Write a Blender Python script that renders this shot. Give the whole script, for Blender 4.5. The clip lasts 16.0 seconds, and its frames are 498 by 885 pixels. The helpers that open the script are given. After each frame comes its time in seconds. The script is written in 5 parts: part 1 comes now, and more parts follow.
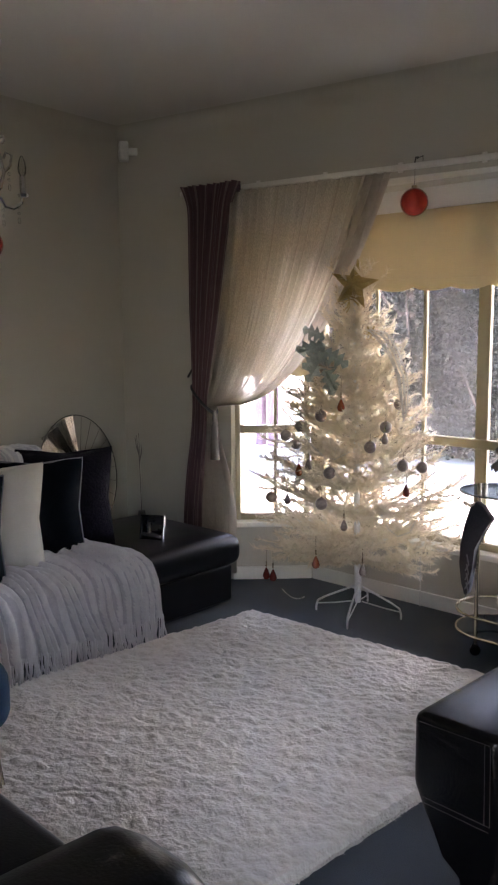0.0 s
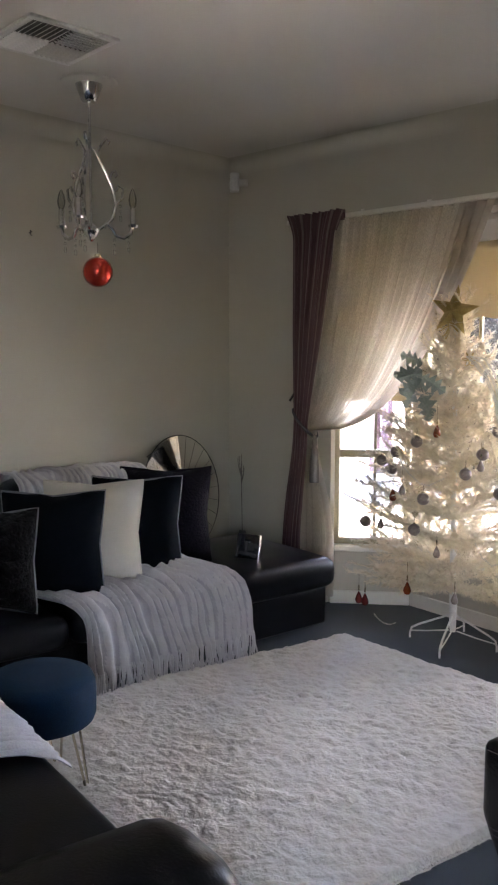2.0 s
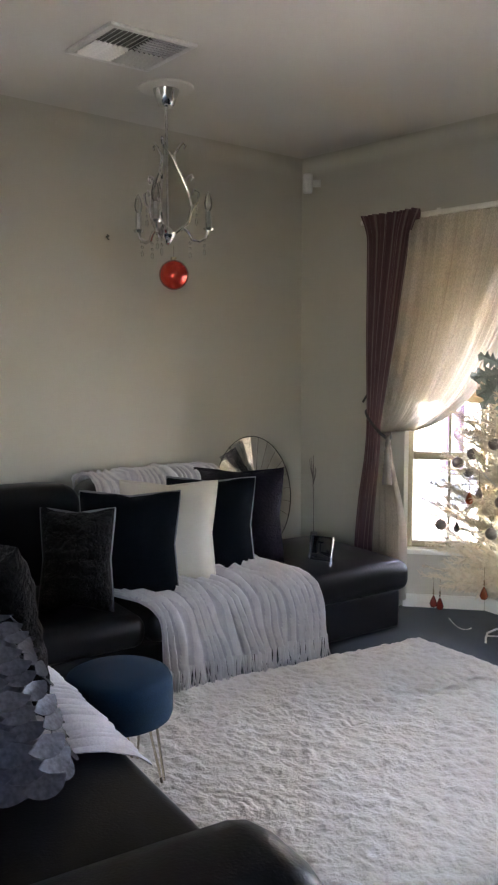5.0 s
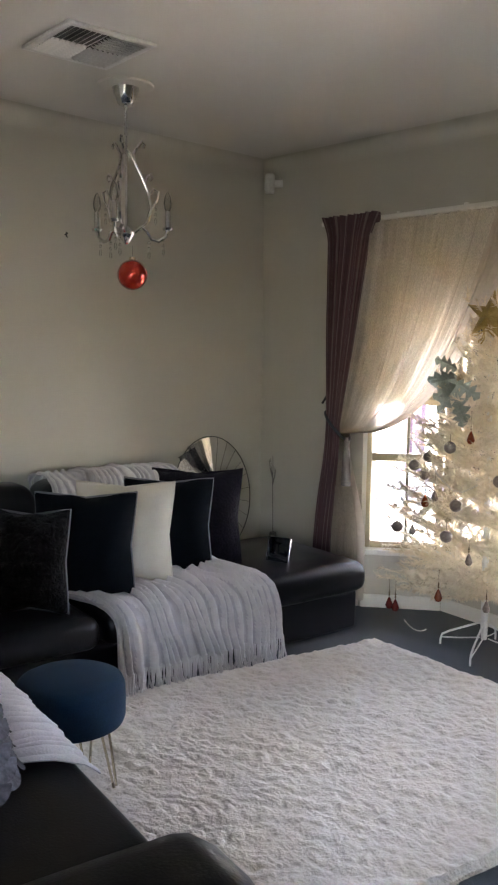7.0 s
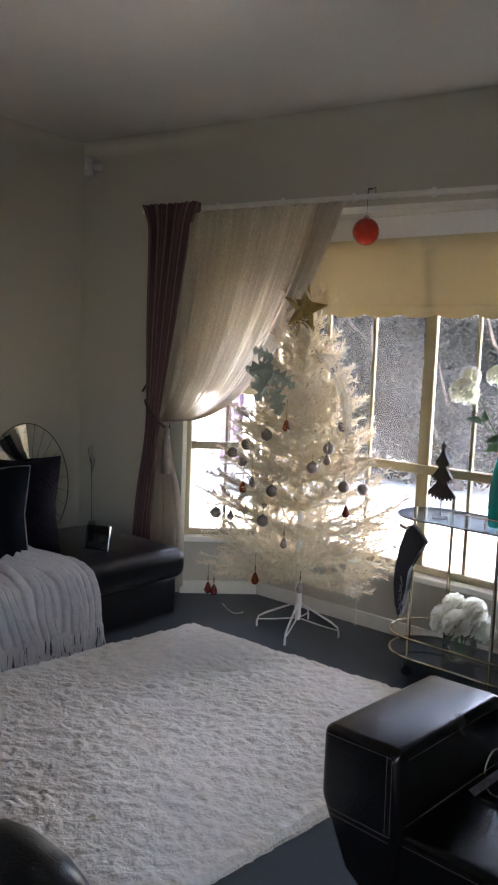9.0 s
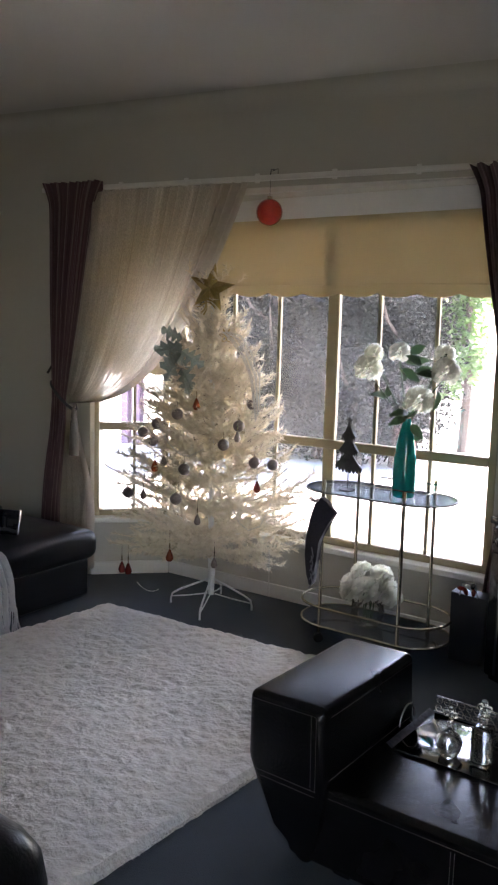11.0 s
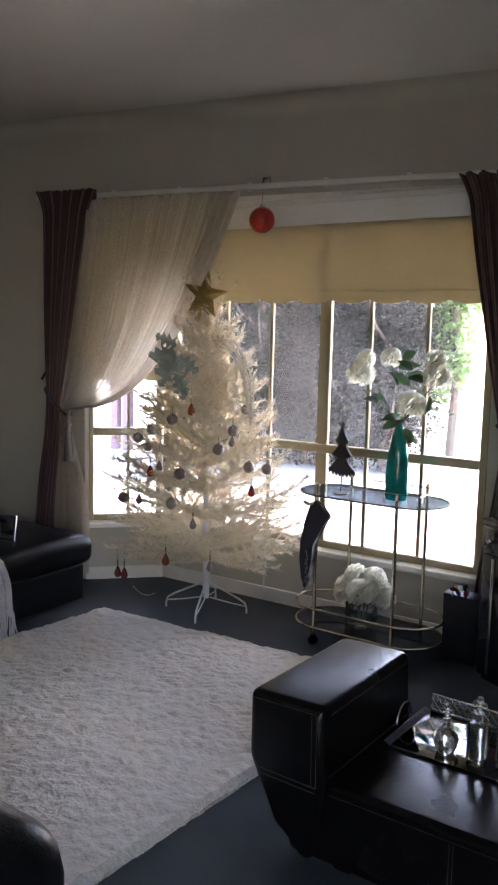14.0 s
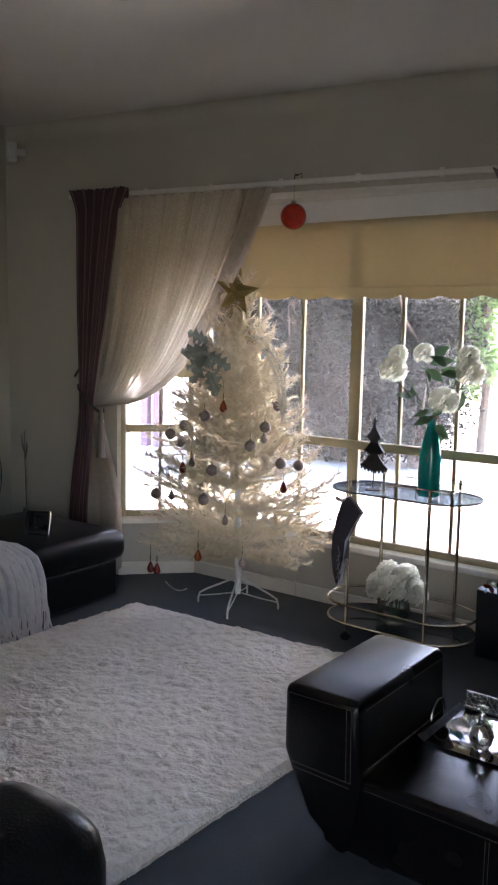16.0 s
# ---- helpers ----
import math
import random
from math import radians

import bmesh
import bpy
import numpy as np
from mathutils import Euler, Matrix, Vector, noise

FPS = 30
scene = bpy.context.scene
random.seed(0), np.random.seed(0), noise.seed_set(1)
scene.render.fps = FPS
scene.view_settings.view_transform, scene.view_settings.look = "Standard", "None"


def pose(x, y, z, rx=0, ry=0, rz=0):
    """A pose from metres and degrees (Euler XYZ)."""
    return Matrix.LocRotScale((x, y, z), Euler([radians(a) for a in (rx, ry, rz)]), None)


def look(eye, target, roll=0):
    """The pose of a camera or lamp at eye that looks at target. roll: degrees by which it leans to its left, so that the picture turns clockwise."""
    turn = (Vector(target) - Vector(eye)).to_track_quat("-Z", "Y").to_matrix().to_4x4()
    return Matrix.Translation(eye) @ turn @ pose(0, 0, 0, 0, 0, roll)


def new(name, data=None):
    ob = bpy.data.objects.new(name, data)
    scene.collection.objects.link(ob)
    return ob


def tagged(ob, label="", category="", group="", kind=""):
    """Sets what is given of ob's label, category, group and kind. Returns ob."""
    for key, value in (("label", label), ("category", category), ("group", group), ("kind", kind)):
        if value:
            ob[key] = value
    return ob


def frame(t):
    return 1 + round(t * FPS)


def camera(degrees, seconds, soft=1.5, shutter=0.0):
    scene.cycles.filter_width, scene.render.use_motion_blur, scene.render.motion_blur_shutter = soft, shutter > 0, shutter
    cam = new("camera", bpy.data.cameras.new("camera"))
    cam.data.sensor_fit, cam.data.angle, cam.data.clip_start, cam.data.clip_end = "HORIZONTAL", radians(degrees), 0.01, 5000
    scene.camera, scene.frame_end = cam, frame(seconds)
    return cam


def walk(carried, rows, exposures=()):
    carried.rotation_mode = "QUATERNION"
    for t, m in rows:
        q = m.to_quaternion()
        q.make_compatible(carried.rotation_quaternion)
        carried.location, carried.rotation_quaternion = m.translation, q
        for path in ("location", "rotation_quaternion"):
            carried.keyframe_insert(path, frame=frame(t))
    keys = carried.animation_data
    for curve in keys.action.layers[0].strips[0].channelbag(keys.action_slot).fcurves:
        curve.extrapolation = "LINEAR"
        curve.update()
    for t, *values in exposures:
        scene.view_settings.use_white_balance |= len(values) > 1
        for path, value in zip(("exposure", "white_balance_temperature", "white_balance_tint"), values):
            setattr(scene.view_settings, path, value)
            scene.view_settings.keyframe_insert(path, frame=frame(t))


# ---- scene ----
cam = camera(32.9, 16.0, 2.2)
PATH = [
    (0, (3.554, -3.725, 1.423), (2.41, -2.107, 1.148), -0.5),
    (0.5, (3.623, -3.709, 1.425), (2.393, -2.15, 1.189), 0.3),
    (1, (3.665, -3.701, 1.413), (2.361, -2.2, 1.2), 0.2),
    (1.5, (3.685, -3.698, 1.413), (2.344, -2.232, 1.187), 0.2),
    (2, (3.691, -3.707, 1.417), (2.321, -2.265, 1.203), 0.1),
    (2.5, (3.702, -3.709, 1.415), (2.3, -2.297, 1.208), -0.1),
    (3, (3.69, -3.721, 1.404), (2.259, -2.339, 1.203), -0.0),
    (3.5, (3.682, -3.725, 1.433), (2.227, -2.367, 1.233), -0.5),
    (4, (3.669, -3.732, 1.422), (2.192, -2.4, 1.21), -0.3),
    (6.5, (3.669, -3.727, 1.443), (2.198, -2.389, 1.227), 0.3),
    (7, (3.686, -3.703, 1.455), (2.264, -2.315, 1.229), 0.6),
    (7.5, (3.708, -3.692, 1.449), (2.334, -2.258, 1.21), 0.7),
    (8, (3.724, -3.679, 1.429), (2.465, -2.142, 1.198), 0.5),
    (8.5, (3.706, -3.695, 1.426), (2.53, -2.095, 1.187), 1.9),
    (9, (3.697, -3.719, 1.431), (2.604, -2.061, 1.198), 2.2),
    (9.5, (3.692, -3.747, 1.429), (2.695, -2.032, 1.177), 2.3),
    (12, (3.667, -3.83, 1.425), (2.82, -2.038, 1.163), 1.3),
    (12.5, (3.676, -3.844, 1.428), (2.847, -2.04, 1.182), 1.4),
    (13, (3.671, -3.847, 1.428), (2.847, -2.043, 1.169), 1.5),
    (13.5, (3.669, -3.853, 1.427), (2.832, -2.055, 1.17), 1.3),
    (14, (3.664, -3.862, 1.429), (2.812, -2.071, 1.171), 1.4),
    (14.5, (3.66, -3.865, 1.424), (2.798, -2.079, 1.168), 1.5),
    (15, (3.654, -3.874, 1.427), (2.774, -2.097, 1.173), 1.4),
    (15.5, (3.655, -3.876, 1.426), (2.758, -2.106, 1.176), 0.8),
    (16, (3.653, -3.879, 1.428), (2.742, -2.119, 1.161), 1.1),
]
walk(cam, [(t, look(eye, target, roll)) for t, eye, target, roll in PATH], [(0, 4.5, 7050, 24), (1.5, 4.8, 6950, 22), (2.5, 4.95, 6950, 22), (4, 5.25, 6950, 20), (6.5, 5.3, 7050, 20), (7.5, 5.1, 7150, 20), (8.5, 4.75, 6950, 20), (9.5, 4.48, 6850, 18), (12, 4.3, 6850, 22), (16, 4.3, 6850, 22)])

# ---- world, sun, exposure ----
world = bpy.data.worlds.new("sky")
scene.world = world
world.use_nodes = True
wn = world.node_tree.nodes
sky = wn.new("ShaderNodeTexSky")
sky.sky_type, sky.sun_disc = "NISHITA", False
sky.sun_elevation, sky.sun_rotation = radians(62), radians(20)
sky.air_density, sky.dust_density = 1.0, 2.0
wn["Background"].inputs["Strength"].default_value = 0.15
world.node_tree.links.new(sky.outputs[0], wn["Background"].inputs[0])
sun = new("sun", bpy.data.lights.new("sun", "SUN"))
sun.data.energy, sun.data.angle, sun.data.color = 3.0, radians(0.5), (1.0, 0.95, 0.87)
sun.matrix_world = look((0, 0, 20), (-4.0, -8.5, 20 - 17.7))

# ---- materials ----
def material(name, color, rough=0.6, metal=0.0, dark=None, scale=6.0, fine=60.0, bump=0.1, coat=0.0, sheen=0.0,
             transmission=0.0, translucent=0.0, alpha=1.0, distance=0.004, stretch=(1, 1, 1), per_object=0.0, wear=0.5, specular=0.5):
    """A surface with a coarse and a fine variation of colour, roughness and relief."""
    m = bpy.data.materials.new(name)
    m.use_nodes = True
    n, l = m.node_tree.nodes, m.node_tree.links
    b = n["Principled BSDF"]
    dark = dark or tuple(c * 0.8 for c in color)
    co = n.new("ShaderNodeTexCoord")
    mp = n.new("ShaderNodeMapping")
    mp.inputs["Scale"].default_value = stretch
    l.new(co.outputs["Object"], mp.inputs[0])
    big, small = n.new("ShaderNodeTexNoise"), n.new("ShaderNodeTexNoise")
    for t, s, d in ((big, scale, 3), (small, fine, 5)):
        t.inputs["Scale"].default_value, t.inputs["Detail"].default_value = s, d
        l.new(mp.outputs[0], t.inputs["Vector"])
    add = n.new("ShaderNodeMath")
    add.operation = "MULTIPLY_ADD"
    add.inputs[1].default_value = wear
    l.new(small.outputs[0], add.inputs[0])
    half = n.new("ShaderNodeMath")
    half.operation = "MULTIPLY"
    half.inputs[1].default_value = 1 - wear
    l.new(big.outputs[0], half.inputs[0])
    l.new(half.outputs[0], add.inputs[2])
    ramp = n.new("ShaderNodeValToRGB")
    ramp.color_ramp.elements[0].position, ramp.color_ramp.elements[1].position = 0.36, 0.64
    ramp.color_ramp.elements[0].color, ramp.color_ramp.elements[1].color = (*dark, 1), (*color, 1)
    l.new(add.outputs[0], ramp.inputs[0])
    out = ramp.outputs[0]
    if per_object:
        info, hsv = n.new("ShaderNodeObjectInfo"), n.new("ShaderNodeHueSaturation")
        mr = n.new("ShaderNodeMapRange")
        mr.inputs[3].default_value, mr.inputs[4].default_value = 1 - per_object, 1 + per_object
        l.new(info.outputs["Random"], mr.inputs[0])
        l.new(mr.outputs[0], hsv.inputs["Value"])
        l.new(out, hsv.inputs["Color"])
        out = hsv.outputs[0]
    l.new(out, b.inputs["Base Color"])
    rr = n.new("ShaderNodeMapRange")
    rr.inputs[3].default_value, rr.inputs[4].default_value = max(0.02, rough - 0.08), min(1, rough + 0.08)
    l.new(big.outputs[0], rr.inputs[0])
    l.new(rr.outputs[0], b.inputs["Roughness"])
    b.inputs["Metallic"].default_value = metal
    b.inputs["Specular IOR Level"].default_value = specular
    b.inputs["Coat Weight"].default_value = coat
    b.inputs["Sheen Weight"].default_value = sheen
    b.inputs["Transmission Weight"].default_value = transmission
    b.inputs["Alpha"].default_value = alpha
    if bump:
        bp = n.new("ShaderNodeBump")
        bp.inputs["Strength"].default_value, bp.inputs["Distance"].default_value = bump, distance
        l.new(small.outputs[0], bp.inputs["Height"])
        l.new(bp.outputs[0], b.inputs["Normal"])
    if translucent:
        tr, mix = n.new("ShaderNodeBsdfTranslucent"), n.new("ShaderNodeMixShader")
        l.new(out, tr.inputs[0])
        mix.inputs[0].default_value = translucent
        l.new(b.outputs[0], mix.inputs[1])
        l.new(tr.outputs[0], mix.inputs[2])
        l.new(mix.outputs[0], n["Material Output"].inputs[0])
    return m


def glass_material(name, tint=(1, 1, 1), gloss=1.0, veil=0.0):
    """Thin clear glass: straight through, with mirror reflections by Fresnel."""
    m = bpy.data.materials.new(name)
    m.use_nodes = True
    n, l = m.node_tree.nodes, m.node_tree.links
    n.remove(n["Principled BSDF"])
    clear, shine, mix, fr = (n.new("ShaderNodeBsdf" + "Transparent"), n.new("ShaderNodeBsdfGlossy"),
                             n.new("ShaderNodeMixShader"), n.new("ShaderNodeFresnel"))
    clear.inputs[0].default_value = (*tint, 1)
    shine.inputs["Roughness"].default_value = 0.03
    k = n.new("ShaderNodeMath")
    k.operation, k.inputs[1].default_value = "MULTIPLY", gloss
    l.new(fr.outputs[0], k.inputs[0])
    l.new(k.outputs[0], mix.inputs[0])
    l.new(clear.outputs[0], mix.inputs[1])
    l.new(shine.outputs[0], mix.inputs[2])
    # uneven pale translucent film mixed over the glass
    if veil:
        film, over, tex, co = n.new("ShaderNodeBsdfTranslucent"), n.new("ShaderNodeMixShader"), n.new("ShaderNodeTexNoise"), n.new("ShaderNodeTexCoord")
        tex.inputs["Scale"].default_value, tex.inputs["Detail"].default_value = 3.0, 5
        amount = n.new("ShaderNodeMapRange")
        amount.inputs[1].default_value, amount.inputs[2].default_value = 0.35, 0.7
        amount.inputs[3].default_value, amount.inputs[4].default_value = veil * 0.5, veil * 2
        l.new(co.outputs["Object"], tex.inputs["Vector"])
        l.new(tex.outputs[0], amount.inputs[0])
        l.new(amount.outputs[0], over.inputs[0])
        l.new(mix.outputs[0], over.inputs[1])
        l.new(film.outputs[0], over.inputs[2])
        mix = over
    l.new(mix.outputs[0], n["Material Output"].inputs[0])
    return m


def sheer_material(name):
    """Lace: woven threads with small gaps, glowing where light comes from behind."""
    m = material(name, (0.93, 0.89, 0.82), 0.8, dark=(0.86, 0.81, 0.73), scale=30, fine=260, bump=0.1, translucent=0.85,
                 stretch=(1, 1, 0.25))
    n, l = m.node_tree.nodes, m.node_tree.links
    last = n["Material Output"].inputs[0].links[0].from_socket
    clear, mix = n.new("ShaderNodeBsdfTransparent"), n.new("ShaderNodeMixShader")
    co, mp = n.new("ShaderNodeTexCoord"), n.new("ShaderNodeMapping")
    mp.inputs["Scale"].default_value = (1, 1, 0.45)
    tex = n.new("ShaderNodeTexNoise")
    tex.inputs["Scale"].default_value, tex.inputs["Detail"].default_value = 230, 3
    l.new(co.outputs["Object"], mp.inputs[0])
    l.new(mp.outputs[0], tex.inputs["Vector"])
    ramp = n.new("ShaderNodeMapRange")
    ramp.inputs[1].default_value, ramp.inputs[2].default_value = 0.42, 0.6
    ramp.inputs[3].default_value, ramp.inputs[4].default_value = 0.10, 0.28
    l.new(tex.outputs[0], ramp.inputs[0])
    l.new(ramp.outputs[0], mix.inputs[0])
    l.new(last, mix.inputs[1])
    l.new(clear.outputs[0], mix.inputs[2])
    l.new(mix.outputs[0], n["Material Output"].inputs[0])
    return m


WALL = material("wall_paint", (0.54, 0.515, 0.435), 0.7, dark=(0.51, 0.485, 0.405), scale=1.5, fine=150, bump=0.06, distance=0.002)
CEIL = material("ceiling_paint", (0.66, 0.635, 0.58), 0.85, dark=(0.63, 0.605, 0.55), scale=1.2, fine=120, bump=0.05, distance=0.002)
TRIM = material("trim_paint", (0.80, 0.78, 0.72), 0.4, dark=(0.75, 0.73, 0.67), scale=4, fine=80, bump=0.03)
# whiter than the walls, standing in for the light on the bay's upper parts
LIT_BAY_WHITE = material("lit_bay_white", (0.88, 0.87, 0.84), 0.5, dark=(0.84, 0.83, 0.80), scale=3, fine=90, bump=0.03)
CARPET = material("carpet_pile", (0.040, 0.055, 0.066), 0.95, dark=(0.020, 0.029, 0.036), scale=5, fine=260, bump=0.6, distance=0.006, sheen=0.1)
FRAME = material("aluminium_frame", (0.41, 0.35, 0.225), 0.4, dark=(0.36, 0.305, 0.19), scale=5, fine=120, bump=0.03)
# the last value lays a pale film on the panes to imitate glare haze
PANE = glass_material("window_glass", (0.96, 0.97, 0.97), 1.0, 0.012)
BLIND = material("blind_fabric", (0.70, 0.60, 0.40), 0.8, dark=(0.64, 0.54, 0.35), scale=3, fine=300, bump=0.15, translucent=0.21)
LEATHER = material("black_leather", (0.010, 0.010, 0.012), 0.31, dark=(0.005, 0.005, 0.006), scale=5, fine=170, bump=0.22, distance=0.003, specular=0.22)
BONDED = material("brown_black_leather", (0.008, 0.007, 0.008), 0.25, dark=(0.004, 0.0035, 0.004), scale=4, fine=110, bump=0.4, distance=0.003, specular=0.34)
STITCH = material("pale_thread", (0.20, 0.18, 0.17), 0.7, scale=40, fine=300)
FUR = material("cream_fur", (0.77, 0.725, 0.65), 0.95, dark=(0.66, 0.61, 0.54), scale=26, fine=85, bump=0.6, distance=0.012, sheen=0.4)
# pale and greyer knit for fold crests and creases: fold shading put into colour
LIT_CREST = material("lit_crest_knit", (0.76, 0.73, 0.715), 0.9, dark=(0.62, 0.59, 0.585), scale=20, fine=240, bump=0.5, distance=0.003, sheen=0.3)
THROW = material("shaded_crease_knit", (0.60, 0.565, 0.58), 0.9, dark=(0.48, 0.45, 0.47), scale=20, fine=240, bump=0.5, distance=0.003, sheen=0.3)
WHITE_KNIT = material("white_knit", (0.74, 0.73, 0.77), 0.9, dark=(0.58, 0.57, 0.62), scale=18, fine=160, bump=0.5, distance=0.004, sheen=0.2)
NAVY = material("navy_velvet", (0.003, 0.005, 0.008), 0.9, dark=(0.0015, 0.003, 0.005), scale=8, fine=200, bump=0.2, sheen=0.02, specular=0.08)
TEAL_VELVET = material("blue_velvet", (0.006, 0.034, 0.070), 0.8, dark=(0.003, 0.020, 0.044), scale=9, fine=220, bump=0.2, sheen=0.02, specular=0.2)
CREAM = material("cream_linen", (0.72, 0.67, 0.57), 0.85, dark=(0.63, 0.58, 0.49), scale=8, fine=260, bump=0.3)
BLACK_FUR = material("black_fur", (0.016, 0.014, 0.015), 0.9, dark=(0.004, 0.004, 0.004), scale=14, fine=60, bump=1.0, distance=0.02, sheen=0.04, specular=0.1)
PURPLE = material("purple_velvet", (0.010, 0.007, 0.013), 0.85, dark=(0.004, 0.003, 0.006), scale=16, fine=90, bump=0.6, distance=0.008, sheen=0.08, specular=0.1)
PIPING = material("pale_piping", (0.22, 0.22, 0.24), 0.7, scale=30, fine=300)
PLUM = material("plum_drape", (0.15, 0.068, 0.078), 0.75, dark=(0.095, 0.042, 0.05), scale=6, fine=220, bump=0.2, sheen=0.3, translucent=0.15, stretch=(1, 1, 0.1))
SHEER = sheer_material("lace")
# doubled hem of the lace, and the shade of its folds painted as stripes
HEM_AND_FOLD_SHADE = material("hem_and_fold_shade_lace", (0.70, 0.645, 0.58), 0.85, dark=(0.60, 0.55, 0.49), scale=30, fine=260, bump=0.1, translucent=0.68)
CHROME = material("chrome", (0.75, 0.75, 0.76), 0.12, 1.0, dark=(0.6, 0.6, 0.6), scale=12, fine=80, bump=0.02)
BRASS = material("champagne_metal", (0.66, 0.60, 0.47), 0.25, 1.0, dark=(0.55, 0.49, 0.37), scale=12, fine=80, bump=0.02)
RED_GLASS = material("red_bauble_glass", (0.72, 0.06, 0.03), 0.12, 0.55, dark=(0.55, 0.03, 0.02), scale=10, fine=40, bump=0.03, coat=0.6)
NEEDLE = material("white_needles", (0.86, 0.775, 0.62), 0.6, dark=(0.68, 0.59, 0.44), scale=9, fine=60, bump=0.0, translucent=0.38)
WHITE_METAL = material("white_enamel", (0.82, 0.82, 0.80), 0.35, scale=10, fine=80, bump=0.02)
GOLD = material("gold_glitter", (0.55, 0.42, 0.18), 0.35, 0.8, dark=(0.35, 0.26, 0.10), scale=30, fine=220, bump=0.5)
SILVER = material("aged_silver", (0.12, 0.12, 0.15), 0.42, 0.4, dark=(0.035, 0.035, 0.046), scale=25, fine=90, bump=0.3)
BULB = glass_material("bulb_glass", (0.93, 0.93, 0.91), 1.0, 0.08)
CLEAR = glass_material("clear_glass", (0.95, 0.97, 0.97), 0.7)
GREEN_GLASSTOP = glass_material("grey_glass", (0.52, 0.62, 0.74), 0.9, 0.05)
TEAL_GLASS = material("teal_glass", (0.0, 0.42, 0.36), 0.10, dark=(0.0, 0.35, 0.30), scale=6, fine=60, bump=0.0, transmission=0.15, coat=0.5)
PETAL = material("white_petals", (0.92, 0.91, 0.84), 0.7, dark=(0.86, 0.86, 0.76), scale=20, fine=120, bump=0.1, translucent=0.55)
LEAF = material("flower_leaves", (0.055, 0.11, 0.045), 0.5, dark=(0.03, 0.065, 0.03), scale=20, fine=120, bump=0.2, translucent=0.25)
GREY_LEAF = material("sage_leaves", (0.40, 0.45, 0.40), 0.6, dark=(0.27, 0.32, 0.28), scale=20, fine=120, bump=0.2, translucent=0.4)
IRON = material("dark_metal", (0.09, 0.085, 0.085), 0.45, 0.8, dark=(0.05, 0.05, 0.05), scale=20, fine=120, bump=0.2)
GLOSS_BLACK = material("gloss_black", (0.012, 0.014, 0.020), 0.10, dark=(0.008, 0.009, 0.013), scale=6, fine=60, bump=0.01, coat=0.5)
PAPER_BAG = material("navy_paper", (0.008, 0.011, 0.018), 0.45, dark=(0.005, 0.007, 0.012), scale=6, fine=80, bump=0.1)
DARK_MIRROR = material("smoky_mirror", (0.24, 0.24, 0.25), 0.06, 1.0, dark=(0.34, 0.34, 0.36), scale=3, fine=30, bump=0.0)
MIRROR = material("mirror", (0.86, 0.87, 0.88), 0.04, 1.0, dark=(0.82, 0.83, 0.84), scale=3, fine=30, bump=0.0)
PEWTER = material("pewter_bauble", (0.34, 0.285, 0.26), 0.32, 0.45, dark=(0.21, 0.17, 0.15), scale=30, fine=120, bump=0.1)
AMBER = material("amber_drop", (0.50, 0.13, 0.05), 0.2, dark=(0.38, 0.08, 0.03), scale=30, fine=120, transmission=0.4, bump=0)
CRIMSON = material("crimson_drop", (0.28, 0.03, 0.025), 0.2, dark=(0.18, 0.02, 0.015), scale=30, fine=120, transmission=0.3, bump=0)
PEARL = material("pearl_beads", (0.75, 0.72, 0.66), 0.25, dark=(0.65, 0.62, 0.56), scale=30, fine=120, bump=0)
CONCRETE = material("pale_concrete", (0.42, 0.405, 0.38), 0.85, dark=(0.35, 0.335, 0.31), scale=0.6, fine=20, bump=0.2)
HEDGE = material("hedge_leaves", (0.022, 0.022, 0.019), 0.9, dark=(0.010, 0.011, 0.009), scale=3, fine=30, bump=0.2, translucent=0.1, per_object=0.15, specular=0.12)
LIME_LEAF = material("sunlit_leaves", (0.16, 0.26, 0.08), 0.6, dark=(0.09, 0.16, 0.05), scale=3, fine=30, bump=0.2, translucent=0.4)
BARK = material("bark", (0.16, 0.12, 0.10), 0.9, dark=(0.08, 0.06, 0.05), scale=8, fine=60, bump=0.8, distance=0.02)
PLASTIC = material("white_plastic", (0.75, 0.74, 0.70), 0.4, scale=10, fine=90, bump=0.02)
VENT_DARK = material("grille_shadow_grey", (0.16, 0.15, 0.14), 0.6, scale=10, fine=90)
STAINED = material("dark_stocking", (0.045, 0.04, 0.05), 0.85, dark=(0.02, 0.018, 0.024), scale=16, fine=120, bump=0.4, sheen=0.3)
STRIPE = material("pale_stripe", (0.30, 0.215, 0.215), 0.7, dark=(0.23, 0.16, 0.16), scale=6, fine=200, bump=0.1)
TASSEL = material("grey_brown_silk", (0.20, 0.175, 0.16), 0.6, dark=(0.13, 0.11, 0.10), scale=12, fine=200, bump=0.4, stretch=(1, 1, 0.1))
POST_PAINT = material("mauve_post_paint", (0.20, 0.11, 0.15), 0.6, scale=4, fine=60, bump=0.1)


# ---- mesh helpers ----
def mesh_of(name, bm, mat, smooth=True):
    me = bpy.data.meshes.new(name)
    bmesh.ops.recalc_face_normals(bm, faces=bm.faces[:])
    bm.to_mesh(me)
    bm.free()
    if smooth:
        me.shade_smooth()
        me.set_sharp_from_angle(angle=radians(40))
    me.materials.append(mat)
    return me


def part(name, bm, mat, parent=None, label="", at=None, smooth=True):
    ob = new(name, mesh_of(name, bm, mat, smooth))
    if at is not None:
        ob.matrix_basis = at
    if parent is not None:
        ob.parent = parent
    if label:
        tagged(ob, label)
    return ob


def thing(name, label, category, at=None, group="", kind=""):
    e = new(name)
    e.empty_display_size = 0.1
    if at is not None:
        e.matrix_basis = at
    return tagged(e, label, category, group, kind)


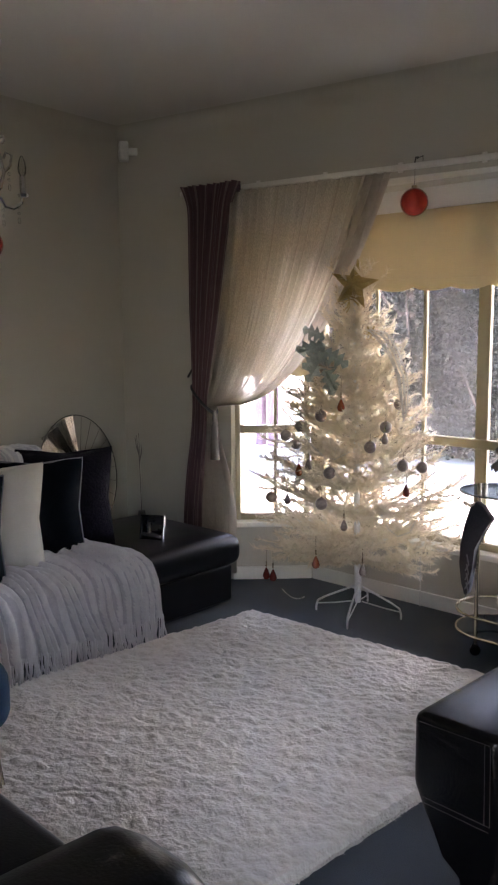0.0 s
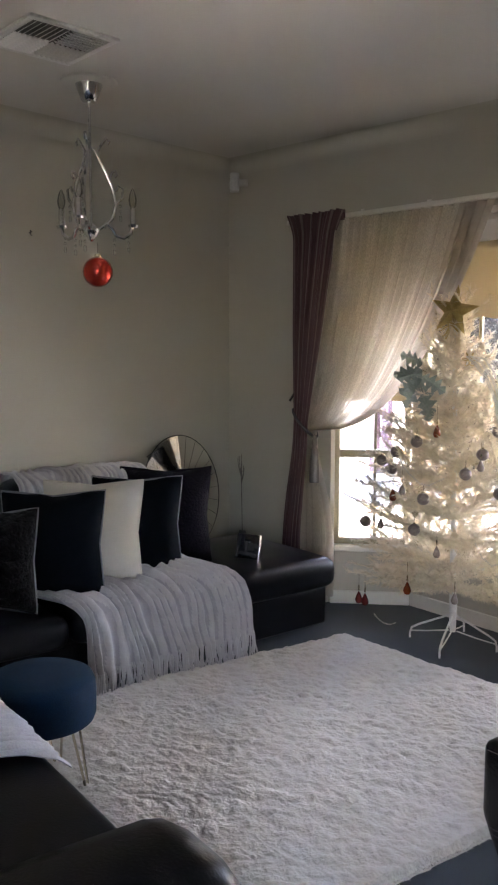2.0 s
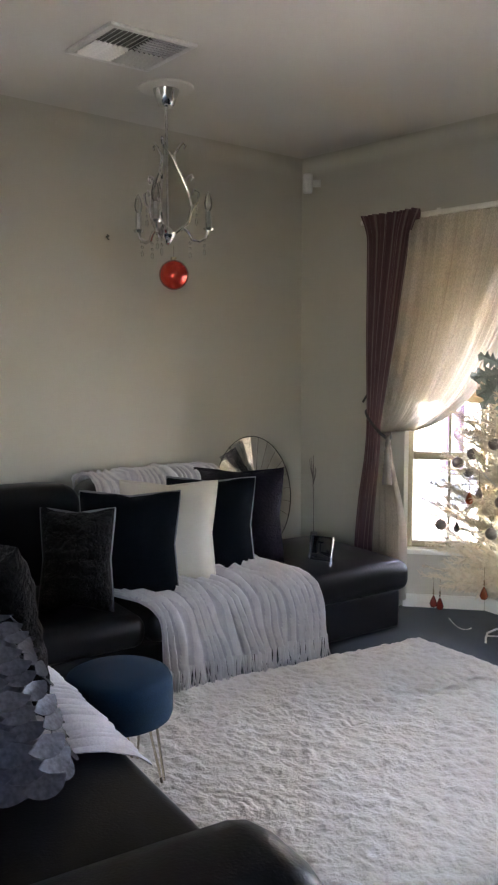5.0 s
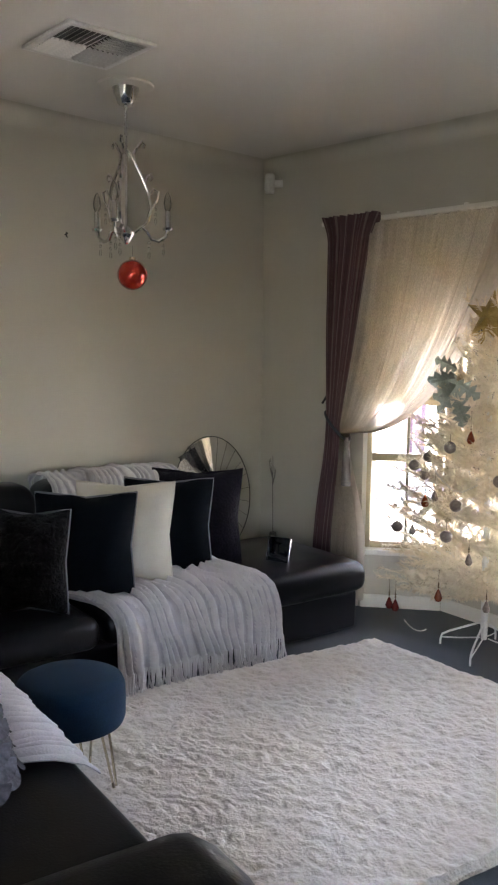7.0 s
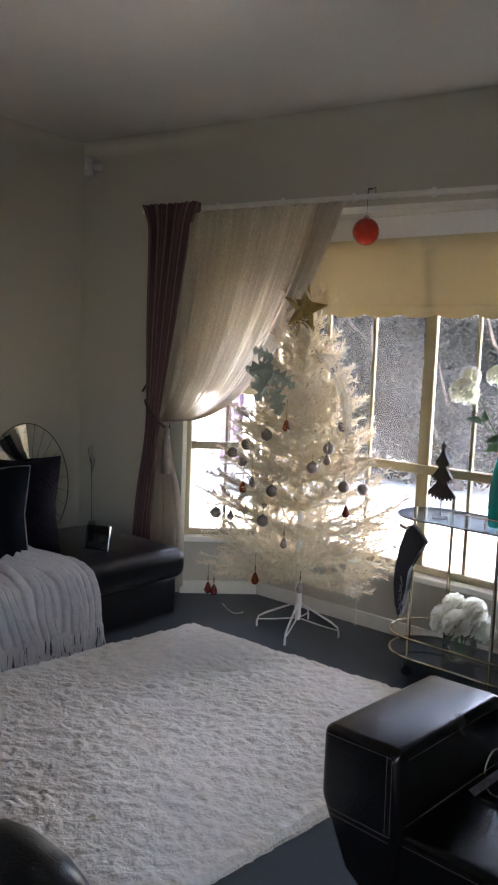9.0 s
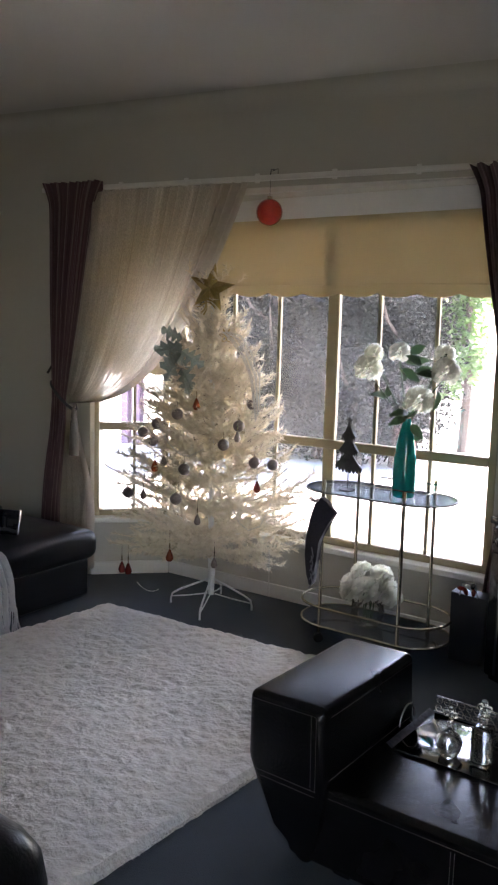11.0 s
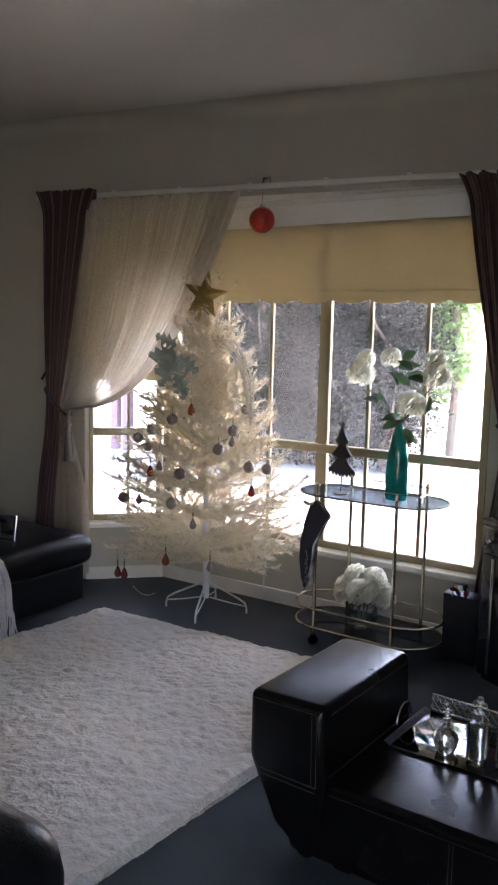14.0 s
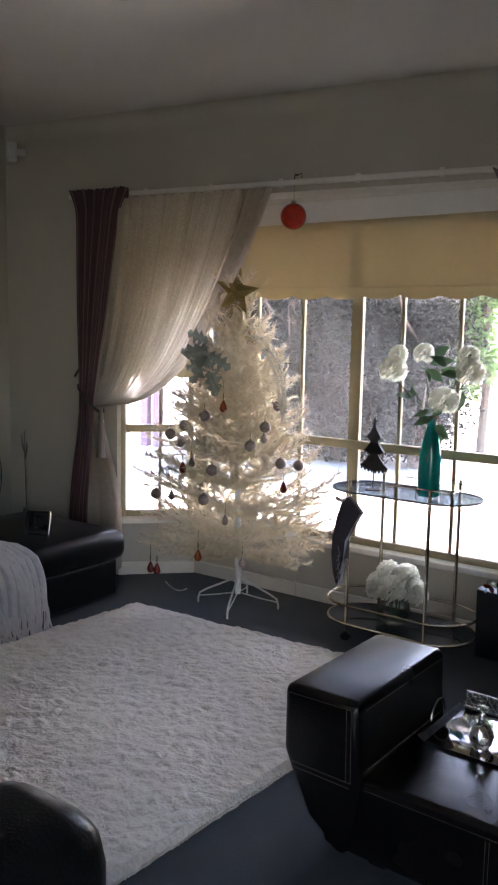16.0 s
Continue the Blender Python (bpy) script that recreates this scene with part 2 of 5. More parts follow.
def box(bm, lo, hi, bevel=0.0, seg=2, m=None):
    mat = Matrix.Translation([(a + b) / 2 for a, b in zip(lo, hi)]) @ Matrix.Diagonal([b - a for a, b in zip(lo, hi)] + [1])
    r = bmesh.ops.create_cube(bm, size=1, matrix=(m or Matrix()) @ mat)
    if bevel:
        vs = set(r["verts"])
        es = [e for e in bm.edges if e.verts[0] in vs and e.verts[1] in vs]
        bmesh.ops.bevel(bm, geom=es, offset=bevel, segments=seg, profile=0.5, affect="EDGES")
    return bm


def boxm(lo, hi, bevel=0.0, seg=2, m=None):
    return box(bmesh.new(), lo, hi, bevel, seg, m)


def lathe(bm, profile, steps=24, m=None, cap=True):
    """Rings of (radius, height) turned round z."""
    m = m or Matrix()
    rings = []
    for r, z in profile:
        if r < 1e-5:
            rings.append([bm.verts.new(m @ Vector((0, 0, z)))])
        else:
            rings.append([bm.verts.new(m @ Vector((r * math.cos(2 * math.pi * i / steps), r * math.sin(2 * math.pi * i / steps), z))) for i in range(steps)])
    for a, b in zip(rings, rings[1:]):
        for i in range(steps):
            j = (i + 1) % steps
            if len(a) == 1 and len(b) == 1:
                continue
            if len(a) == 1:
                bm.faces.new((a[0], b[i], b[j]))
            elif len(b) == 1:
                bm.faces.new((a[i], b[0], a[j]))
            else:
                bm.faces.new((a[i], b[i], b[j], a[j]))
    if cap:
        for r in (rings[0], rings[-1]):
            if len(r) > 2:
                bm.faces.new(r)
    return bm


def tube(bm, pts, radius, steps=8, closed=False, m=None):
    """A round bar along points; radius may be a number or one per point."""
    pts = [Vector(p) for p in pts]
    if m:
        pts = [m @ p for p in pts]
    n = len(pts)
    rad = radius if isinstance(radius, (list, tuple)) else [radius] * n
    rings, prev = [], None
    for i, p in enumerate(pts):
        d = (pts[(i + 1) % n] - pts[i - 1]) if closed else (pts[min(i + 1, n - 1)] - pts[max(i - 1, 0)])
        d.normalize()
        up = prev if prev is not None else (Vector((0, 0, 1)) if abs(d.z) < 0.9 else Vector((1, 0, 0)))
        side = up - d * up.dot(d)
        side.normalize()
        prev = side
        other = d.cross(side)
        rings.append([bm.verts.new(p + rad[i] * (math.cos(2 * math.pi * k / steps) * side + math.sin(2 * math.pi * k / steps) * other)) for k in range(steps)])
    pairs = list(zip(rings, rings[1:])) + ([(rings[-1], rings[0])] if closed else [])
    for a, b in pairs:
        for k in range(steps):
            bm.faces.new((a[k], b[k], b[(k + 1) % steps], a[(k + 1) % steps]))
    if not closed:
        bm.faces.new(rings[0])
        bm.faces.new(rings[-1])
    return bm


def sheet(f, nu, nv, thick=0.0, stripe=None, crest=None):
    """A surface f(u, v) over the unit square, with thickness."""
    bm = bmesh.new()
    g = [[bm.verts.new(f(i / nu, j / nv)) for j in range(nv + 1)] for i in range(nu + 1)]
    for i in range(nu):
        for j in range(nv):
            face = bm.faces.new((g[i][j], g[i + 1][j], g[i + 1][j + 1], g[i][j + 1]))
            if (stripe and stripe(i)) or (crest and crest((i + 0.5) / nu, (j + 0.5) / nv)):
                face.material_index = 1
    if thick:
        bmesh.ops.recalc_face_normals(bm, faces=bm.faces[:])
        bmesh.ops.solidify(bm, geom=bm.faces[:], thickness=thick)
    return bm


def prism(bm, outline, lo, hi, axis="y", bevel=0.0, seg=3, m=None):
    """An outline in x and z (or x and y) drawn out along y (or z)."""
    m = m or Matrix()
    put = (lambda a, b, c: m @ Vector((a, c, b))) if axis == "y" else (lambda a, b, c: m @ Vector((a, b, c)))
    rings = [[bm.verts.new(put(a, b, c)) for a, b in outline] for c in (lo, hi)]
    faces = [bm.faces.new(r) for r in rings]
    k = len(outline)
    for i in range(k):
        faces.append(bm.faces.new((rings[0][i], rings[0][(i + 1) % k], rings[1][(i + 1) % k], rings[1][i])))
    if bevel:
        es = {e for f in faces for e in f.edges}
        bmesh.ops.bevel(bm, geom=list(es), offset=bevel, segments=seg, profile=0.5, affect="EDGES")
    return bm


def ball(r, m=None, u=16, v=10):
    bm = bmesh.new()
    bmesh.ops.create_uvsphere(bm, u_segments=u, v_segments=v, radius=r, matrix=m or Matrix())
    return bm


def structure(name, bm, mat, label, category, smooth=False):
    return tagged(part(name, bm, mat, None, smooth=smooth), label, category, kind="structure")


def mixed(a, b, t):
    return a + (b - a) * t


def smoothstep(t):
    t = max(0.0, min(1.0, t))
    return t * t * (3 - 2 * t)


# ---- the room ----
ROOM_X, ROOM_Y, CEILING = 4.9, -6.2, 2.55
BAY_L, BAY_C, BAY_R = Vector((0.80, 0.0)), Vector((1.165, 0.275)), Vector((3.02, 0.012))
HEAD = 2.10

floor_bm = bmesh.new()
box(floor_bm, (-0.1, ROOM_Y - 0.1, -0.12), (ROOM_X + 0.1, 0.42, 0.0))
structure("floor", floor_bm, CARPET, "dark blue-grey cut-pile carpet over the whole room", "carpet")
structure("ceiling", boxm((-0.1, ROOM_Y - 0.1, CEILING), (ROOM_X + 0.1, 0.12, CEILING + 0.1)), CEIL, "plain off-white plaster ceiling", "ceiling")
structure("wall_west", boxm((-0.1, ROOM_Y, 0), (0, 0.12, CEILING)), WALL, "plain cream painted wall behind the long sofa", "wall")
structure("wall_south", boxm((-0.1, ROOM_Y - 0.1, 0), (ROOM_X + 0.1, ROOM_Y, CEILING)), WALL, "plain cream painted wall", "wall")
# the gap in this wall is invented, out of view, to fill the room with daylight
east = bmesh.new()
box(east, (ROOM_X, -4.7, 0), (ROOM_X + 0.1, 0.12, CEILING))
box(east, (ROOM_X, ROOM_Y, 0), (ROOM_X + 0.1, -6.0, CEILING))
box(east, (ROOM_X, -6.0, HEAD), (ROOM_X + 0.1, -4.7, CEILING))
structure("wall_east", east, WALL, "plain cream painted wall with an unseen opening added to let daylight in", "wall")
wn_bm = bmesh.new()
box(wn_bm, (0, 0, 0), (BAY_L.x, 0.12, CEILING))
box(wn_bm, (BAY_L.x, 0, HEAD), (BAY_R.x, 0.12, CEILING))
box(wn_bm, (BAY_R.x, 0, 0), (ROOM_X, 0.12, CEILING))
structure("wall_north", wn_bm, WALL, "cream painted wall with a wide opening into the window bay", "wall")


def cornice(name, a, b, inward):
    """A plaster cove from a to b under the ceiling."""
    bm = bmesh.new()
    a, b, inward = Vector((*a, 0)), Vector((*b, 0)), Vector((*inward, 0))
    prof = [(0.085 * (1 - math.cos(t * math.pi / 2)), CEILING - 0.085 + 0.085 * math.sin(t * math.pi / 2)) for t in [k / 10 for k in range(11)]]
    prof += [(0.0, CEILING)]
    rings = [[bm.verts.new(p + inward * (d + 0.0005) + Vector((0, 0, z - 0.0005))) for d, z in prof] for p in (a, b)]
    k = len(prof)
    for i in range(k):
        bm.faces.new((rings[0][i], rings[0][(i + 1) % k], rings[1][(i + 1) % k], rings[1][i]))
    bm.faces.new(rings[0]), bm.faces.new(rings[1])
    structure(name, bm, WALL, "cream coved plaster cornice", "cornice", True)


cornice("cornice_north", (0, 0), (ROOM_X, 0), (0, -1))
cornice("cornice_west", (0, 0), (0, ROOM_Y), (1, 0))

# bay: ceiling, low walls, sills, skirting
bay_ceiling = bmesh.new()
prism(bay_ceiling, [(BAY_L.x - 0.05, 0.121), (BAY_L.x + 0.06, 0.16), (1.1, 0.42), (3.15, 0.15), (3.1, 0.121)], HEAD, HEAD + 0.12, "z")
structure("bay_ceiling", bay_ceiling, LIT_BAY_WHITE, "lowered ceiling of the window bay, whitened to look brightly lit", "ceiling")


def facet(a, b):
    """The pose whose x runs along a bay wall from a to b and whose y points outdoors, and its length."""
    d = b - a
    return Matrix.Translation((a.x, a.y, 0)) @ Matrix.Rotation(math.atan2(d.y, d.x), 4, "Z"), d.length


M1, L1 = facet(BAY_L, BAY_C)
M2, L2 = facet(BAY_C, BAY_R)
SILL, TOP = 0.335, 1.97
for k, (m, length, tag) in enumerate(((M1, L1, "bay_west"), (M2, L2, "bay_north"))):
    bm = bmesh.new()
    box(bm, (0, 0, 0), (length + 0.02, 0.1, SILL - 0.03), m=m)
    structure("wall_" + tag, bm, WALL, "low cream wall under the bay window", "wall")
    # upper bay wall; its brightness is put into the colour
    structure("upper_wall_" + tag, boxm((0, 0, TOP), (length + 0.02, 0.1, HEAD), m=m), LIT_BAY_WHITE, "bay wall above the window, whitened to look brightly lit", "trim")
    structure("sill_" + tag, boxm((-0.01, -0.035, SILL - 0.03), (length + 0.01, 0.06, SILL), 0.006, m=m), TRIM, "white painted timber window sill", "window sill")
    structure("baseboard_" + tag, boxm((0.005, -0.016, 0), (length - 0.01, -0.001, 0.075), 0.004, m=m), TRIM, "white painted skirting board", "baseboard")
    structure("trim_" + tag, boxm((0.0, -0.014, HEAD - 0.03), (length, -0.001, HEAD - 0.001), 0.005, m=m), TRIM, "thin white moulding above the blinds", "trim")
structure("baseboard_north", boxm((0.0, -0.016, 0), (BAY_L.x - 0.005, -0.001, 0.075), 0.004), TRIM, "white painted skirting board", "baseboard")
structure("baseboard_west", boxm((0.001, ROOM_Y, 0), (0.016, -0.02, 0.075), 0.004), TRIM, "white painted skirting board", "baseboard")
structure("trim_header", boxm((BAY_L.x, -0.006, HEAD - 0.004), (BAY_R.x, 0.125, HEAD - 0.0005), 0.002), TRIM, "white painted lining under the opening's header", "trim")


def window(name, m, length, uprights, post=None, rail=0.85, label=""):
    """An aluminium window: outer frame, mid rail, uprights, and a pane of glass in each field."""
    w = thing(name, label, "window", m, kind="structure")
    frame_bm = bmesh.new()
    for lo, hi in (((0.02, 0.03, SILL), (0.05, 0.075, TOP)), ((length - 0.05, 0.03, SILL), (length - 0.015, 0.075, TOP)),
                   ((0.05, 0.03, SILL), (length - 0.05, 0.075, SILL + 0.035)), ((0.05, 0.03, TOP - 0.04), (length - 0.05, 0.075, TOP))):
        box(frame_bm, lo, hi, 0.004)
    part("window_frame", frame_bm, FRAME, w)
    part("rail", boxm((0.051, 0.025, rail - 0.022), (length - 0.051, 0.07, rail + 0.022), 0.005), FRAME, w)
    xs = [0.05] + sorted(uprights + ([post] if post else [])) + [length - 0.05]
    for x in xs[1:-1]:
        r, deep = (0.031, 0.068) if x == post else (0.009, 0.060)
        bm = bmesh.new()
        for z0, z1 in ((SILL + 0.036, rail - 0.023), (rail + 0.023, TOP - 0.041)):
            box(bm, (x - r, 0.040, z0), (x + r, deep, z1), 0.003)
        part("upright", bm, FRAME, w)
    for x0, x1 in zip(xs, xs[1:]):
        for z0, z1 in ((SILL + 0.03, rail), (rail, TOP - 0.035)):
            p = part("pane", boxm((x0 + 0.002, 0.048, z0), (x1 - 0.002, 0.052, z1)), PANE, w, smooth=False)
            p.visible_shadow = False
    return w


window("window_1", M1, L1, [0.247], label="narrow cream aluminium bay window with a half-lowered blind")


window("window_2", M2, L2, [0.385, 0.673, 1.245, 1.540], 0.993,
       label="wide cream aluminium bay window looking onto a sunny yard")


def blind(m, x0, x1, low, waves, label):
    """A cotton holland blind with a seam and a scalloped hem."""
    b = thing("roller_blind", label, "blind", m, "window blinds")
    drop = TOP + 0.02 - low
    def f(u, v):
        x = mixed(x0, x1, u)
        dip = 0.022 * abs(math.sin(math.pi * u * waves)) ** 0.6
        z = TOP + 0.02 - v * (drop - 0.020 + dip)
        y = 0.012 + 0.003 * math.sin(7 * u + 3 * v)
        return Vector((x, y, z))
    part("fabric", sheet(f, 96, 24, 0.0015), BLIND, b)
    part("hem", boxm((x0, 0.005, low + 0.055), (x1, 0.0095, low + 0.062), 0.001), BLIND, b)
    bm = bmesh.new()
    tube(bm, [(x0, 0.02, TOP + 0.02), (x1, 0.02, TOP + 0.02)], 0.016, 12)
    part("roller", bm, BLIND, b)
    return b


blind(M1, 0.02, L1 - 0.012, 1.145, 3, "half-drawn cream fabric roller blind with a scalloped hem")
blind(M2, 0.004, L2 - 0.02, 1.585, 9, "cream fabric roller blind with a scalloped hem, raised")

structure("bay_corner_post", boxm((-0.04, 0.024, SILL), (0.022, 0.10, TOP), 0.004, m=M2), FRAME, "cream aluminium post at the bay corner", "window post")

# ---- outdoors ----
structure("ground", boxm((-60, 0.43, -0.5), (60, 120, -0.25)), CONCRETE, "sunlit pale concrete yard", "ground")
# overhang out of view, added so that no sun patches fall indoors
structure("eave", boxm((-3, 0.125, 2.35), (7, 1.35, 2.45)), TRIM, "unseen white overhang added to keep direct sun off the bay window", "eave")


def leaf_cloud(bm, centre, size, count, leaf, rng, upright=0.0):
    """Small bent leaves scattered through an uneven ellipsoid."""
    for _ in range(count):
        d = Vector((rng.gauss(0, 1), rng.gauss(0, 1), rng.gauss(0, 1))).normalized()
        r = rng.random() ** 0.45
        lump = 0.75 + 0.5 * noise.noise(d * 2.2 + Vector(centre))
        p = Vector(centre) + Vector((d.x * size[0], d.y * size[1], d.z * size[2])) * r * lump
        q = Euler((rng.uniform(0, 6.3), rng.uniform(0, 6.3), rng.uniform(0, 6.3))).to_matrix()
        s = leaf * rng.uniform(0.6, 1.4)
        a, b, c, e = (q @ Vector(v) * s for v in ((0, -1, 0), (0.45, 0, 0.15), (0, 1, 0), (-0.45, 0, 0.15)))
        vs = [bm.verts.new(p + w) for w in (a, b, c, e)]
        bm.faces.new((vs[0], vs[1], vs[2]))
        bm.faces.new((vs[0], vs[2], vs[3]))


rng = random.Random(3)
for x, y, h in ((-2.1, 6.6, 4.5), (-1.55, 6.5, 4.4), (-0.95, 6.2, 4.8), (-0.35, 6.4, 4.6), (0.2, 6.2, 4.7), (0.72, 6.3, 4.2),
                # back row, added as a backing that blocks bright gaps between the front trees
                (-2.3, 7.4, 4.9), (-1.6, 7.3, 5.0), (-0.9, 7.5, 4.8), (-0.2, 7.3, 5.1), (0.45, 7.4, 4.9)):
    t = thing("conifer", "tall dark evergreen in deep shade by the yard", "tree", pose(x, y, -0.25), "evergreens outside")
    bm = bmesh.new()
    tube(bm, [(0, 0, 0), (0.04, 0.02, 1.2), (-0.03, 0, 2.6), (0, 0, h)], [0.11, 0.09, 0.06, 0.01], 8)
    for k in range(9):
        a, z = rng.uniform(0, 6.3), 0.4 + k * h / 11
        tube(bm, [(0, 0, z), (0.35 * math.cos(a), 0.35 * math.sin(a), z + 0.25), (0.6 * math.cos(a), 0.6 * math.sin(a), z + 0.7)], [0.03, 0.02, 0.006], 5)
    part("trunk", bm, BARK, t)
    bm = bmesh.new()
    for k in range(16):
        z = 0.35 + k * (h - 0.5) / 16
        leaf_cloud(bm, (rng.uniform(-.12, .12), rng.uniform(-.12, .12), z), (0.70, 0.55, 0.42), 1500, 0.034, rng)
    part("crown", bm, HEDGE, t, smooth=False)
t = thing("garden_tree", "light green leafy tree in full sun", "tree", pose(1.12, 8.2, -0.25))
bm = bmesh.new()
tube(bm, [(0, 0, 0), (0.03, 0.02, 1.0), (-0.03, 0, 2.2), (0, 0, 3.2)], [0.08, 0.07, 0.045, 0.01], 8)
for k in range(7):
    a, z = rng.uniform(0, 6.3), 0.9 + k * 0.25
    tube(bm, [(0, 0, z), (0.3 * math.cos(a), 0.3 * math.sin(a), z + 0.3), (0.5 * math.cos(a), 0.5 * math.sin(a), z + 0.7)], [0.025, 0.015, 0.005], 5)
part("trunk", bm, BARK, t)
bm = bmesh.new()
for k in range(10):
    leaf_cloud(bm, (rng.uniform(-.35, .35), rng.uniform(-.3, .3), 1.05 + 0.23 * k), (0.5, 0.45, 0.35), 420, 0.06, rng)
part("crown", bm, LIME_LEAF, t, smooth=False)
for x in (-3.15, -2.95):
    structure("veranda_post", boxm((x - 0.06, 6.0, -0.25), (x + 0.06, 6.12, 2.6), 0.01), POST_PAINT, "mauve painted veranda post outside", "post")

# ---- sofas, rug, ottoman bench, stool ----
def cushion_mesh(w, h, d, rows=0):
    """A stuffed square cushion standing in x and z, with pulled-out corners."""
    bm = bmesh.new()
    bmesh.ops.create_cube(bm, size=2)
    bmesh.ops.subdivide_edges(bm, edges=bm.edges[:], cuts=31 if rows else 13, use_grid_fill=True)
    for v in bm.verts:
        x, y, z = v.co
        fat = max(0.0, (1 - abs(x) ** 2.6)) ** 0.55 * max(0.0, (1 - abs(z) ** 2.6)) ** 0.55
        pull = 1 - 0.11 * (1 - abs(x * z))
        wob = 0.035 * noise.noise(Vector((x * 1.7, y, z * 1.7)) + Vector((w * 9, h * 5, d)))
        v.co = Vector((x * w / 2 * pull, y * d / 2 * (0.06 + 0.94 * fat) + wob * fat * 0.5, z * h / 2 * pull + wob * 0.4))
        if rows:
            v.co.y += y * fat * 0.012 * (abs(math.sin(z * rows * math.pi / 2)) + 0.7 * noise.noise(v.co * 34))
    return bm


def cushion(label, mat, at, w, h, d, piping=None, category="cushion", rows=0):
    c = thing("cushion", label, category, at, "scatter cushions")
    part("cover", cushion_mesh(w, h, d, rows), mat, c, at=pose(0, 0, h / 2))
    if piping:
        bm, pts = bmesh.new(), []
        n = 14
        for k in range(4 * n):
            s, u = k // n, k % n / n * 2 - 1
            x, z = ((u, -1), (1, u), (-u, 1), (-1, -u))[s]
            pull = 1 - 0.11 * (1 - abs(x * z))
            pts.append((x * w / 2 * pull, 0, z * h / 2 * pull + h / 2))
        tube(bm, pts, 0.005, 6, True)
        part("piping", bm, piping, c)
    return c


def soft_block(lo, hi, r, sag=0.0, seg=4, cuts=0):
    bm = bmesh.new()
    box(bm, lo, hi, r, seg)
    if cuts:
        bmesh.ops.subdivide_edges(bm, edges=[e for e in bm.edges if e.calc_length() > 0.2], cuts=cuts, use_grid_fill=True)
    cx, cy = (lo[0] + hi[0]) / 2, (lo[1] + hi[1]) / 2
    for v in bm.verts:
        n = noise.noise(v.co * 3.1)
        u = abs(v.co.x - cx) / (hi[0] - lo[0]) * 2
        w = abs(v.co.y - cy) / (hi[1] - lo[1]) * 2
        if v.co.z > hi[2] - r * 1.2:
            v.co.z += sag * (1 - u ** 4) * (1 - w ** 4)
        v.co += Vector((n, -n, n)) * 0.006
    return bm


# sofa along the west wall; local x runs along its front from its north end, local y goes back to the wall
S = Vector((-0.1345, -0.9909))
SOFA = Matrix(((S.x, -0.9909, 0, 1.079), (S.y, 0.1345, 0, -0.338), (0, 0, 1, 0), (0, 0, 0, 1)))
sofa = thing("sofa", "black leather sofa with an armless end, against the wall", "sofa", SOFA)
part("base", soft_block((0.02, 0.012, 0.022), (2.35, 0.86, 0.225), 0.02), LEATHER, sofa)
for k, (a, b) in enumerate(((-0.03, 0.66), (0.67, 1.46), (1.47, 2.30))):
    part("seat_cushion", soft_block((a, -0.02, 0.215), (b, 0.78, 0.366 if k == 0 else 0.352), 0.055, 0.02, cuts=4), LEATHER, sofa)
for a, b in ((0.68, 1.46), (1.47, 2.30)):
    part("back_cushion", soft_block((a, 0.60, 0.34), (b, 0.86, 0.80), 0.08, 0.02, cuts=4), LEATHER, sofa)
part("arm", soft_block((2.30, 0.0, 0.05), (2.55, 0.88, 0.58), 0.07, 0.01, cuts=4), LEATHER, sofa)
for x, y in ((0.08, 0.1), (2.45, 0.1), (0.08, 0.8), (2.45, 0.8)):
    part("foot", boxm((x - 0.03, y - 0.03, 0), (x + 0.03, y + 0.03, 0.024), 0.005), GLOSS_BLACK, sofa)


